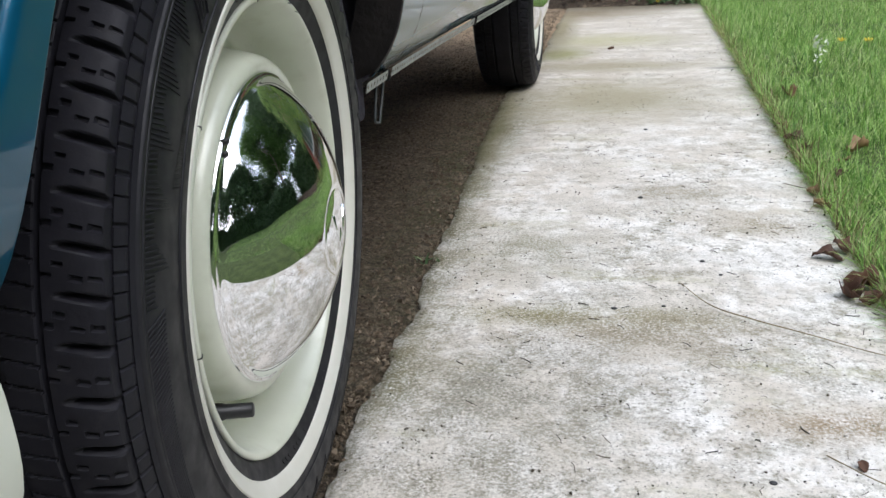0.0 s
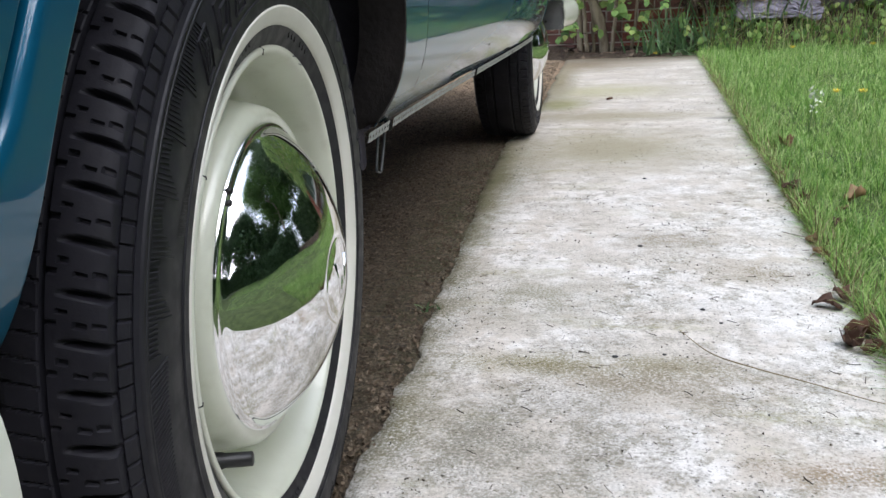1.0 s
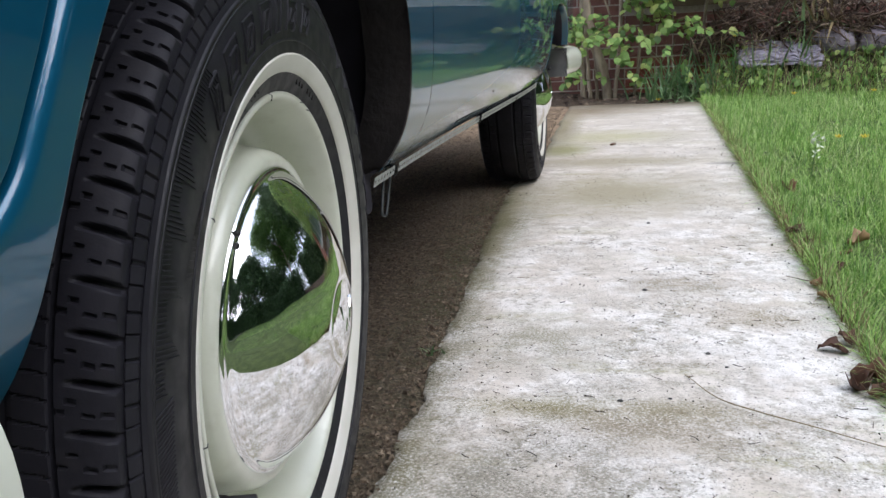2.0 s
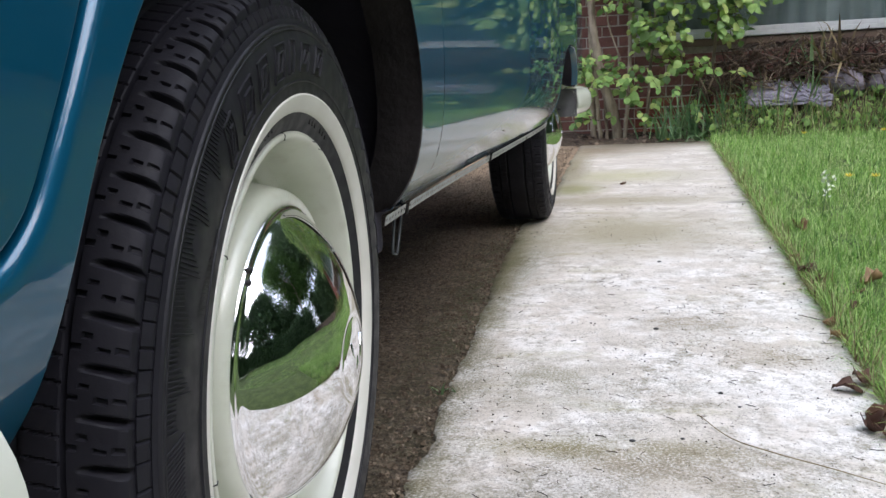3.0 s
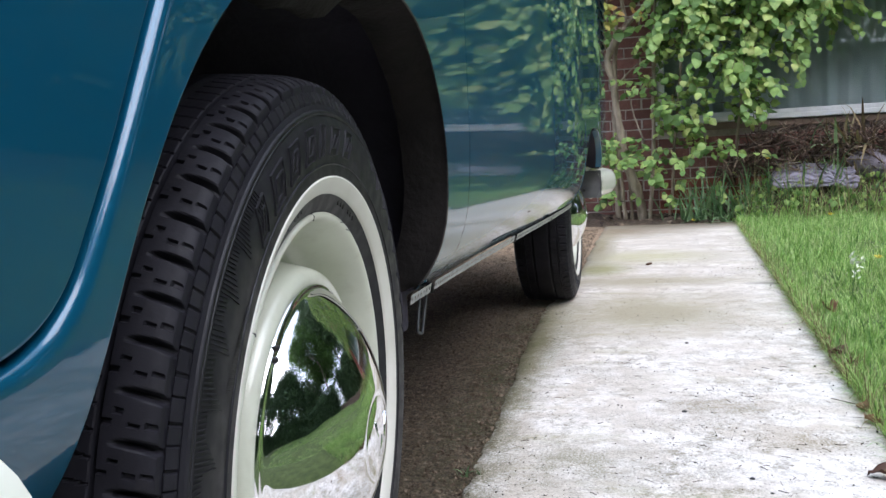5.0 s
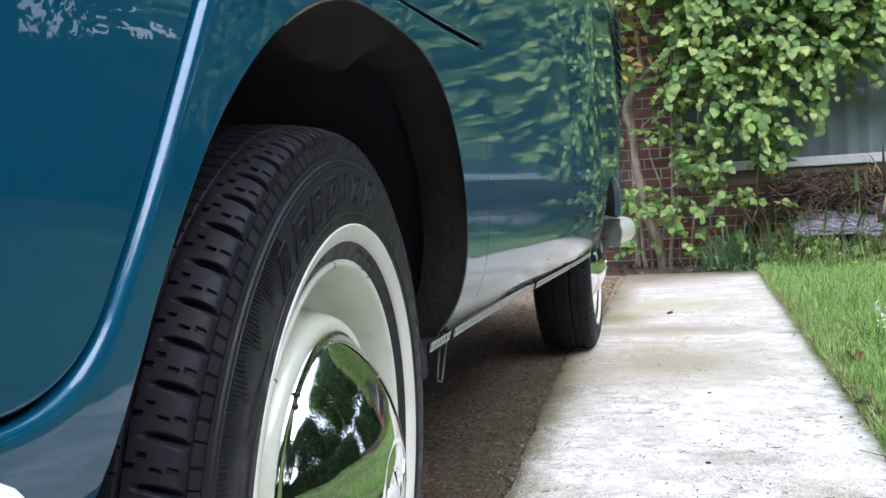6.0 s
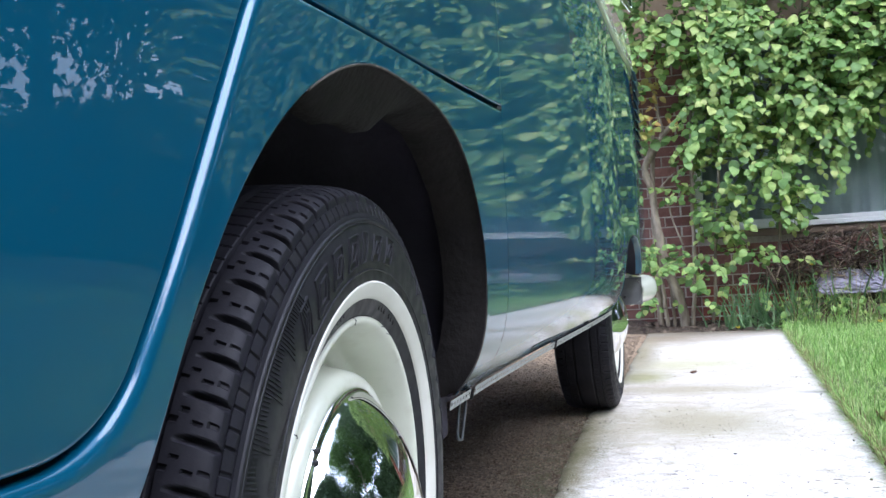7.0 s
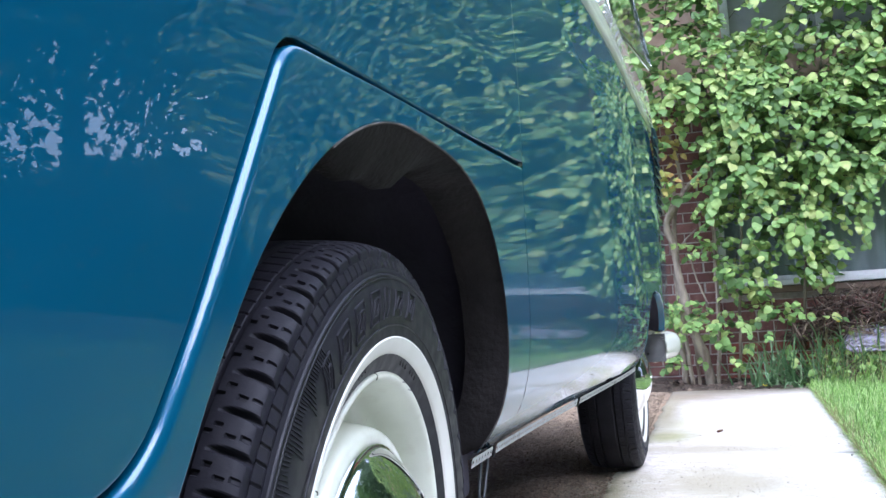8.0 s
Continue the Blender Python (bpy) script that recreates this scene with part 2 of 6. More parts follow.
def soil_material(name, a, b, c, gravel=None):
    m, nt, p = material(name)
    v = coords(nt)
    base = mix(nt, noise_of(nt, v, 6, 6, 0.65), a, b)
    base = mix(nt, noise_of(nt, v, 70, 6, 0.7, 0.52, 0.60), base, c)
    base = mix(nt, times(nt, noise_of(nt, v, 150, 4, 0.7, 0.56, 0.62), 0.8), base, [x * 1.5 for x in c])
    if gravel:
        base = mix(nt, stain_or_tone(nt, -0.25, 4.2, 1.3, 1.5, noise_of(nt, v, 25, 6, 0.7, 0.30, 0.55)), base, gravel)
        base = mix(nt, times(nt, stain_or_tone(nt, -0.05, 1.5, 0.16, 1.5, noise_of(nt, v, 14, 6, 0.7, 0.34, 0.56)), 0.8), base, (0.075, 0.08, 0.028))
    base = mix(nt, times(nt, noise_of(nt, v, 110, 5, 0.7, 0.53, 0.60), 0.8), base, (0.022, 0.016, 0.011))
    nt.links.new(base, p.inputs["Base Color"])
    p.inputs["Roughness"].default_value = 0.92
    bump(nt, p, noise_of(nt, v, 90, 7, 0.75, 0.2, 0.8), 1.0, 0.012)
    return m


SOIL = soil_material("gritty_brown_soil", (0.102, 0.074, 0.048), (0.168, 0.124, 0.083), (0.28, 0.22, 0.155), (0.46, 0.33, 0.21))
BEDSOIL = soil_material("leaf_litter_soil", (0.05, 0.035, 0.022), (0.09, 0.065, 0.045), (0.15, 0.11, 0.07))


def islands(name, colours, rough=0.5, glow=0.3, per_object=False, spots=None):
    """Leaves and blades: a colour for each piece by chance, some light passing through."""
    m, nt, p = material(name)
    if per_object:
        rnd = nt.nodes.new("ShaderNodeObjectInfo").outputs["Random"]
    else:
        rnd = nt.nodes.new("ShaderNodeNewGeometry").outputs["Random Per Island"]
    cr = nt.nodes.new("ShaderNodeValToRGB")
    while len(cr.color_ramp.elements) < len(colours):
        cr.color_ramp.elements.new(0.5)
    for k, c in enumerate(colours):
        cr.color_ramp.elements[k].position = k / (len(colours) - 1)
        cr.color_ramp.elements[k].color = (*c, 1)
    nt.links.new(rnd, cr.inputs["Fac"])
    v = coords(nt)
    col = mix(nt, times(nt, noise_of(nt, v, 30, 4), 0.35), cr.outputs["Color"], [x * 0.55 for x in colours[0]])
    nt.links.new(col, p.inputs["Base Color"])
    p.inputs["Roughness"].default_value = rough
    p.inputs["Specular IOR Level"].default_value = 0.35
    if glow:
        tr, ms = nt.nodes.new("ShaderNodeBsdfTranslucent"), nt.nodes.new("ShaderNodeMixShader")
        nt.links.new(col, tr.inputs["Color"])
        ms.inputs["Fac"].default_value = glow
        nt.links.new(p.outputs["BSDF"], ms.inputs[1])
        nt.links.new(tr.outputs["BSDF"], ms.inputs[2])
        nt.links.new(ms.outputs["Shader"], nt.nodes["Material Output"].inputs["Surface"])
    return m


GREENS = [(0.09, 0.165, 0.048), (0.18, 0.315, 0.088), (0.285, 0.45, 0.13), (0.40, 0.55, 0.16), (0.53, 0.60, 0.20)]
LEAF = islands("climber_leaf", GREENS, 0.5, 0.45)
LEAF_ONE = islands("climber_leaf_single", GREENS, 0.5, 0.45, per_object=True)
DARKLEAF = islands("dark_hedge_leaf", [(0.03, 0.06, 0.024), (0.055, 0.10, 0.035), (0.09, 0.16, 0.06)], 0.5, 0.2)
TREELEAF = islands("tree_leaf", [(0.05, 0.10, 0.02), (0.08, 0.16, 0.03), (0.11, 0.20, 0.045)], 0.5, 0.35)
GRASS = islands("grass_blade", [(0.07, 0.16, 0.034), (0.24, 0.46, 0.095), (0.47, 0.70, 0.19), (0.74, 0.81, 0.40)], 0.42, 0.4)
STRAW = islands("dry_straw", [(0.13, 0.095, 0.05), (0.26, 0.20, 0.10), (0.42, 0.36, 0.2)], 0.7, 0.2)
SWORD = islands("iris_blade", [(0.10, 0.19, 0.09), (0.17, 0.28, 0.12), (0.27, 0.38, 0.18)], 0.4, 0.2)
DEADLEAF = islands("dead_leaf", [(0.075, 0.036, 0.022), (0.14, 0.070, 0.042), (0.20, 0.10, 0.055), (0.34, 0.22, 0.11)], 0.6, 0.1, per_object=True)
TURF = simple("turf", (0.045, 0.07, 0.014), (0.10, 0.14, 0.035), 9, 0.9, bumpy=0.8, bdist=0.02)
PETAL = simple("yellow_petal", (0.75, 0.52, 0.01), (0.82, 0.62, 0.03), 40, 0.5)
SEED = simple("pale_seedhead", (0.74, 0.78, 0.62), (0.82, 0.85, 0.74), 60, 0.6)
TWIG = islands("twigs", [(0.035, 0.022, 0.017), (0.085, 0.055, 0.042), (0.14, 0.095, 0.07), (0.26, 0.20, 0.14)], 0.85, 0.0)
BARK = simple("grey_brown_bark", (0.13, 0.10, 0.07), (0.36, 0.305, 0.225), 24, 0.85, bumpy=0.7, bdist=0.006, stretch=(1, 1, 0.35))
MAUVESTONE = simple("mauve_grey_stone", (0.13, 0.11, 0.13), (0.27, 0.235, 0.275), 12, 0.8, bumpy=0.6, bdist=0.01)
GRIT = islands("grit", [(0.06, 0.044, 0.028), (0.13, 0.096, 0.063), (0.27, 0.215, 0.15), (0.16, 0.118, 0.078), (0.085, 0.061, 0.040)], 0.9, 0.0)
CRUMB = islands("dark_crumbs", [(0.02, 0.016, 0.012), (0.06, 0.05, 0.035), (0.12, 0.09, 0.06)], 0.9, 0.0)


def brick_material():
    m, nt, p = material("red_brick")
    rnd = nt.nodes.new("ShaderNodeObjectInfo").outputs["Random"]
    cr = nt.nodes.new("ShaderNodeValToRGB")
    cr.color_ramp.elements[0].color = (0.15, 0.066, 0.052, 1)
    cr.color_ramp.elements[1].color = (0.26, 0.122, 0.096, 1)
    nt.links.new(rnd, cr.inputs["Fac"])
    v = coords(nt)
    col = mix(nt, times(nt, noise_of(nt, v, 28, 6), 0.6), cr.outputs["Color"], (0.13, 0.05, 0.04))
    col = mix(nt, noise_of(nt, v, 90, 4, lo=0.62, hi=0.75), col, (0.36, 0.2, 0.15))
    nt.links.new(col, p.inputs["Base Color"])
    p.inputs["Roughness"].default_value = 0.88
    bump(nt, p, noise_of(nt, v, 120, 6), 0.5, 0.003)
    return m


BRICK = brick_material()
BRICKREST = simple("red_brick_rest", (0.17, 0.048, 0.034), (0.28, 0.085, 0.056), 8, 0.88, bumpy=0.4)
MORTAR = simple("mortar", (0.36, 0.31, 0.27), (0.48, 0.42, 0.37), 40, 0.95, bumpy=0.6)
PINKBRICK = simple("pale_pink_brick", (0.58, 0.37, 0.29), (0.70, 0.50, 0.42), 14, 0.9, bumpy=0.4)
WHITEPAINT = simple("white_window_paint", (0.70, 0.70, 0.70), (0.80, 0.80, 0.79), 20, 0.4, bumpy=0.05)
TIMBER = simple("brown_timber", (0.13, 0.085, 0.06), (0.20, 0.14, 0.10), 14, 0.7, bumpy=0.3, stretch=(0.2, 1, 1))
CURTAIN = simple("grey_green_curtain", (0.36, 0.43, 0.44), (0.46, 0.53, 0.54), 6, 0.9, bumpy=0.1)
ROOFTILE = simple("dark_roof_tile", (0.07, 0.055, 0.05), (0.12, 0.09, 0.08), 8, 0.85, bumpy=0.4)


def glass_material(name, rough=0.0):
    m, nt, p = material(name)
    p.inputs["Base Color"].default_value = (0.92, 0.95, 0.94, 1)
    p.inputs["Transmission Weight"].default_value = 1.0
    p.inputs["Roughness"].default_value = rough
    p.inputs["IOR"].default_value = 1.45
    return m


GLASS = glass_material("clear_glass")

# ---- mesh helpers ----


def mesh_part(name, verts, faces, mat, parent=None, label="", smooth=False):
    me = bpy.data.meshes.new(name)
    me.from_pydata([tuple(map(float, v)) for v in verts], [], [tuple(map(int, f)) for f in faces])
    me.materials.append(mat)
    if smooth:
        me.polygons.foreach_set("use_smooth", np.ones(len(me.polygons), bool))
    me.update()
    ob = new(name, me)
    ob.parent = parent
    return tagged(ob, label) if label else ob


def part(name, bm, mat, parent=None, label="", smooth=False):
    me = bpy.data.meshes.new(name)
    bm.to_mesh(me)
    bm.free()
    me.materials.append(mat)
    if smooth:
        me.polygons.foreach_set("use_smooth", np.ones(len(me.polygons), bool))
    ob = new(name, me)
    ob.parent = parent
    return tagged(ob, label) if label else ob


def thing(name, label, category, group="", kind="", at=(0, 0, 0)):
    ob = new(name)
    ob.location = at
    return tagged(ob, label, category, group, kind)


def grid_faces(rows, cols, closed=False, start=0, flip=False):
    out = []
    for r in range(rows - 1):
        for c in range(cols if closed else cols - 1):
            d = (c + 1) % cols
            f = (r * cols + c + start, r * cols + d + start, (r + 1) * cols + d + start, (r + 1) * cols + c + start)
            out.append(f[::-1] if flip else f)
    return out


def sheet(name, pts, mat, parent=None, label="", smooth=True, flip=False, closed=False):
    """A surface through an array of rows of points."""
    pts = np.asarray(pts, float)
    r, c, _ = pts.shape
    return mesh_part(name, pts.reshape(-1, 3), grid_faces(r, c, closed, flip=flip), mat, parent, label, smooth)


def lathe(name, profile, mat, parent=None, label="", seg=128, smooth=True, wobble=0.0):
    """A profile of (along the axle, radius) turned round the x axis."""
    th = np.linspace(0, 2 * np.pi, seg, endpoint=False)
    pts = []
    for x, r in profile:
        rr = r * (1 + wobble * np.sin(3 * th))
        pts.append(np.stack([np.full(seg, x), rr * np.cos(th), rr * np.sin(th)], 1))
    return sheet(name, pts, mat, parent, label, smooth, closed=True)


def spline(points, per=6):
    """A smooth line through a few points."""
    p = [np.array(q, float) for q in points]
    p = [2 * p[0] - p[1], *p, 2 * p[-1] - p[-2]]
    out = []
    for k in range(1, len(p) - 2):
        for t in np.linspace(0, 1, per, endpoint=False):
            a, b, c, d = p[k - 1 : k + 3]
            out.append(0.5 * (2 * b + (c - a) * t + (2 * a - 5 * b + 4 * c - d) * t * t + (3 * b - a - 3 * c + d) * t**3))
    return np.array([*out, p[-2]])


def tube_data(path, radii, seg=8, start=0):
    path = np.asarray(path, float)
    radii = np.interp(np.linspace(0, 1, len(path)), np.linspace(0, 1, len(np.atleast_1d(radii))), np.atleast_1d(radii)) if np.size(radii) > 1 else np.full(len(path), float(radii))
    tan = np.gradient(path, axis=0)
    tan /= np.linalg.norm(tan, axis=1)[:, None] + 1e-9
    side = np.cross(tan, (0.13, 0.31, 0.94) if abs(tan[0, 2]) < 0.8 else (0.92, 0.3, 0.1))
    side /= np.linalg.norm(side, axis=1)[:, None] + 1e-9
    up = np.cross(side, tan)
    th = np.linspace(0, 2 * np.pi, seg, endpoint=False)
    v = path[:, None] + radii[:, None, None] * (np.cos(th)[None, :, None] * side[:, None] + np.sin(th)[None, :, None] * up[:, None])
    n = len(path)
    f = grid_faces(n, seg, True, start)
    f += [tuple(start + k for k in range(seg))[::-1], tuple(start + (n - 1) * seg + k for k in range(seg))]
    return v.reshape(-1, 3), f


def tube(name, path, radii, mat, parent=None, label="", seg=8):
    v, f = tube_data(path, radii, seg)
    return mesh_part(name, v, f, mat, parent, label, True)


def box_bm(bm, x0, x1, y0, y1, z0, z1, bevel=0.0):
    r = bmesh.ops.create_cube(bm, size=1.0)
    for v in r["verts"]:
        v.co = Vector((x0 + (v.co.x + 0.5) * (x1 - x0), y0 + (v.co.y + 0.5) * (y1 - y0), z0 + (v.co.z + 0.5) * (z1 - z0)))
    if bevel:
        edges = list({e for v in r["verts"] for e in v.link_edges})
        bmesh.ops.bevel(bm, geom=edges, offset=bevel, segments=2, affect="EDGES", profile=0.6)


def box(name, x0, x1, y0, y1, z0, z1, mat, parent=None, label="", bevel=0.004):
    bm = bmesh.new()
    box_bm(bm, x0, x1, y0, y1, z0, z1, bevel)
    return part(name, bm, mat, parent, label)


def smoothstep(t):
    t = np.clip(t, 0, 1)
    return t * t * (3 - 2 * t)


def fbm(x, y, z=0.0, octaves=4):
    return noise.fractal(Vector((x, y, z)), 1.0, 2.0, octaves)


rng = np.random.default_rng(7)

# ---- ground ----


def slab_left(y):
    line = float(np.interp(y, [0.0, 0.5, 0.9, 1.3, 1.75, 2.25, 3.0, 5.2], [-0.006, -0.008, -0.019, -0.038, -0.058, -0.060, -0.001, 0.020]))
    return line + 0.008 * fbm(y * 1.9, 3.1) + 0.010 * fbm(y * 9, 7.7) + 0.009 * fbm(y * 38, 2.2)


def slab_right(y):
    return 0.665 + 0.042 * y + 0.006 * fbm(y * 5, 1.7)


def concrete_path():
    ys = np.arange(-2.6, 5.13, 0.02)
    rows = []
    for y in ys:
        a, b = slab_left(y), slab_right(y)
        row = [(a + 0.012, y, -0.06), (a, y, -0.012)]
        for t in np.linspace(0, 1, 34):
            x = a + 0.004 + t * (b - a - 0.004)
            edge = min((x - a) / 0.012, 1) * 0.5 + 0.5
            z = 0.0016 * fbm(x * 5, y * 5) + 0.0005 * fbm(x * 26, y * 26) - 0.006 * (1 - edge)
            for joint in (3.96, 3.30):
                z -= 0.004 * math.exp(-(((y - joint - 0.01 * fbm(x * 4, joint)) / 0.012) ** 2)) * smoothstep((x - 0.3) * 4)
            row.append((x, y, z))
        row += [(b, y, -0.012), (b, y, -0.06)]
        rows.append(row)
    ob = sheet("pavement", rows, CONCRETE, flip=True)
    return tagged(ob, "weathered pale concrete path stained with moss and grime", "path", kind="structure")


def soil_strip():
    xs, ys = np.linspace(-2.6, 0.04, 110), np.linspace(-2.6, 5.2, 330)
    rows = []
    for y in ys:
        rows.append([(x, y, -0.007 + 0.006 * fbm(x * 5, y * 5) + 0.005 * fbm(x * 30, y * 30) - 0.012 * smoothstep((x + 0.03) / 0.05)) for x in xs])
    ob = sheet("ground_soil", rows, SOIL, flip=True)
    return tagged(ob, "gritty brown soil drive beneath the van", "ground", kind="structure")


def lawn():
    xs, ys = np.linspace(0.0, 1.0, 60), np.linspace(-3.0, 5.5, 170)
    rows = []
    for y in ys:
        a = slab_right(y) - 0.005
        rows.append([(a + (9.5 - a) * t * t, y, -0.006 + 0.014 * fbm(t * t * 18, y * 2) + 0.01 * smoothstep(t * 8)) for t in xs])
    ob = sheet("ground_lawn", rows, TURF, flip=True)
    return tagged(ob, "green lawn turf beside the concrete path", "lawn", kind="structure")


def far_ground():
    r = np.array([0.0, 8, 20, 45, 90, 200])
    th = np.linspace(0, 2 * np.pi, 48, endpoint=False)
    rows = [[(k * math.cos(a), k * math.sin(a), -0.08) for a in th] for k in r]
    ob = sheet("ground", rows, TURF, closed=True)
    return tagged(ob, "rough green ground running to the horizon", "ground", kind="structure")


def bed_height(x, y):
    bank = smoothstep((x - 0.75) / 0.5) * smoothstep((y - 5.2) / 0.35)
    return -0.02 + 0.05 * smoothstep((y - 5.1) / 0.25) + 0.25 * bank + 0.03 * fbm(x * 4, y * 4)


def flower_bed():
    xs, ys = np.linspace(-2.6, 9.0, 170), np.linspace(5.1, 5.72, 24)
    rows = [[(x, y, bed_height(x, y)) for x in xs] for y in ys]
    ob = sheet("ground_bed", rows, BEDSOIL, flip=True)
    return tagged(ob, "dark leaf litter soil of a narrow flower bed", "flower bed", kind="structure")


far_ground()
soil_strip()
lawn()
flower_bed()
concrete_path()

# ---- camper van ----
van = thing("camper_van", "vintage teal and cream camper van parked on the drive", "van")
WIDE, REAR, BELT, SILL = 1.60, 3.34, 1.288, 0.372


def side_x(y):
    return 0.044 + 0.071 * smoothstep((np.asarray(y) - 0.25) / 1.9) - 0.05 * smoothstep((-0.55 - np.asarray(y)) / 0.6) + 0.018 * smoothstep((np.asarray(y) - 2.0) / 0.8)


Z_TABLE = np.linspace(0.34, 1.32, 197)
_raw = np.interp(Z_TABLE, [0.34, 0.379, 0.412, 0.45, 0.49, 0.56, 0.7, 0.9, 1.1, 1.32], [-0.095, -0.052, -0.027, -0.013, -0.006, -0.001, 0.0, 0.003, -0.001, -0.016])
_pad = np.pad(_raw, 8, mode="reflect", reflect_type="odd")
X_TABLE = np.convolve(_pad, np.hanning(19)[1:-1] / np.hanning(19).sum(), "valid")


def flank(y, z):
    return np.stack([side_x(y) + np.interp(z, Z_TABLE, X_TABLE), np.asarray(y, float), np.asarray(z, float)], -1)


def rounded(points, radii, step=0.006):
    """A line of straight legs whose corners are rounded, in even steps."""
    out = [np.array(points[0], float)]
    for k in range(1, len(points) - 1):
        p, a, b = (np.array(points[i], float) for i in (k, k - 1, k + 1))
        u, w = (a - p) / np.linalg.norm(a - p), (b - p) / np.linalg.norm(b - p)
        half = math.acos(float(np.clip(u @ w, -1, 1))) / 2
        d = radii[k - 1] / math.tan(half)
        for t in np.linspace(0, 1, 14):
            out.append((p + u * d) * (1 - t) ** 2 + 2 * p * t * (1 - t) + (p + w * d) * t * t)
    out.append(np.array(points[-1], float))
    return resample(np.array(out), step)


def resample(line, step=None, count=None):
    s = np.r_[0, np.cumsum(np.linalg.norm(np.diff(line, axis=0), axis=1))]
    n = count or max(3, int(s[-1] / step))
    t = np.linspace(0, s[-1], n)
    return np.stack([np.interp(t, s, line[:, k]) for k in range(line.shape[1])], 1)


SPLIT = 0.52  # the shut line behind the cab door
DOOR_LINE = rounded([(-0.95, 0.473), (-0.356, 0.473), (-0.200, 0.746), (SPLIT, 0.775)], [0.08, 0.050])


def arch_line(yc, z0, front, rear, top, n_front, n_rear, count=120):
    th = np.linspace(np.pi, 0, count)
    c, s = np.cos(th), np.sin(th)
    n = np.where(c < 0, n_front, n_rear)
    w = np.where(c < 0, front, rear)
    return np.stack([yc + w * np.sign(c) * np.abs(c) ** (2 / n), z0 + (top - z0) * s ** (2 / n)], 1)


FRONT_ARCH = arch_line(0.040, 0.38, 0.376, 0.364, 0.732, 1.84, 3.2)
REAR_ARCH = arch_line(2.40, 0.40, 0.35, 0.36, 0.615, 2.3, 2.3)
REAR_ARCH = REAR_ARCH[(REAR_ARCH[:, 0] < 2.5) | (REAR_ARCH[:, 1] > 0.466)]


def edge_rows(a, b, roll_a, roll_b, inner=0.02, middle=14, wide=1.0):
    """Rows of side points from line a to line b, with both edges rolled inward."""
    leg = b - a
    length = np.linalg.norm(leg, axis=1)
    unit = leg / length[:, None]
    near = np.array([0.0, 0.07, 0.2, 0.4, 0.7, 1.0, 1.4])
    wide = np.broadcast_to(wide, length.shape)
    rows = []

    def row(point, sink):
        p = flank(point[:, 0], point[:, 1])
        p[:, 0] -= sink
        return p

    rows.append(row(a, roll_a + inner))
    for q in near:
        d = q * roll_a
        rows.append(row(a + unit * (d * wide)[:, None], roll_a - math.sqrt(max(roll_a**2 - max(roll_a - d, 0) ** 2, 0))))
    for t in np.linspace(0, 1, middle + 2)[1:-1]:
        d = 1.4 * roll_a * wide + t * (length - 1.4 * (roll_a * wide + roll_b))
        rows.append(row(a + unit * d[:, None], 0.0))
    for q in near[::-1]:
        d = q * roll_b
        rows.append(row(b - unit * d, roll_b - math.sqrt(max(roll_b**2 - max(roll_b - d, 0) ** 2, 0))))
    rows.append(row(b, roll_b + inner))
    return rows


def wing_panel():
    foot = np.array([(-0.95, 0.384), (-0.342, 0.381)])
    back = np.array([(0.41, SILL), (SPLIT - 0.0008, SILL)])
    low = np.concatenate([foot, FRONT_ARCH, back])
    k = int(np.argmin(np.abs(FRONT_ARCH[:, 0] + 0.16) + (FRONT_ARCH[:, 1] < 0.5))) + 2
    b = np.concatenate([resample(low[:3], count=60), resample(low[2 : k + 1], count=90)[1:], resample(low[k:], count=170)[1:]])
    g = DOOR_LINE
    i = int(np.argmin(np.abs(g[:, 0] + 0.42)))
    j = int(np.argmin(np.linalg.norm(g - np.array((-0.19, 0.742)), axis=1)))
    a = np.concatenate([resample(g[: i + 1], count=60), resample(g[i : j + 1], count=90)[1:], resample(g[j:], count=170)[1:]])
    a[:, 0] = np.minimum(a[:, 0], SPLIT - 0.0008)
    return sheet("wing_panel", edge_rows(a, b, 0.0075, 0.0025, inner=0.008, wide=1 + 0.35 * smoothstep((-0.20 - a[:, 0]) / 0.08)), PAINT, van, "teal painted panel round the front wheel arch")


def cab_door():
    g = DOOR_LINE.copy()
    t = np.gradient(g, axis=0)
    t /= np.linalg.norm(t, axis=1)[:, None]
    g = g + 0.0042 * np.stack([-t[:, 1], t[:, 0]], 1)
    keep = np.r_[True, np.diff(np.maximum.accumulate(g[:, 0])) > 1e-5]
    g = g[keep]
    top = np.stack([g[:, 0], np.full(len(g), BELT)], 1)
    rows = np.array(edge_rows(g, top, 0.0022, 0.003, middle=30))
    # the skin dips a little towards the proud wing edge
    away = rows[:, :, 2] - rows[0, :, 2]
    rows[:, :, 0] -= 0.0045 * np.exp(-((away / 0.20) ** 2)) * smoothstep((SPLIT - 0.02 - rows[:, :, 1]) / 0.45)
    return sheet("cab_door", rows, PAINT, van, "teal cab door above the wheel arch")


def side_panel():
    low = np.concatenate([[(SPLIT + 0.0012, SILL), (2.05, SILL)], REAR_ARCH, [(REAR_ARCH[-1, 0] + 0.004, 0.465), (3.10, 0.465)]])
    b = np.concatenate([resample(low[:2], count=70), resample(low[1:-2], count=120)[1:], resample(low[-3:], count=20)[1:]])
    b[:, 0] = np.maximum.accumulate(b[:, 0] + np.arange(len(b)) * 1e-6)
    top = np.stack([b[:, 0], BELT + 0.05 * smoothstep((b[:, 0] - 2.5) / 0.6)], 1)
    return sheet("side_panel", edge_rows(b, top, 0.003, 0.003, middle=40), PAINT, van, "glossy teal rear side panel", flip=True)


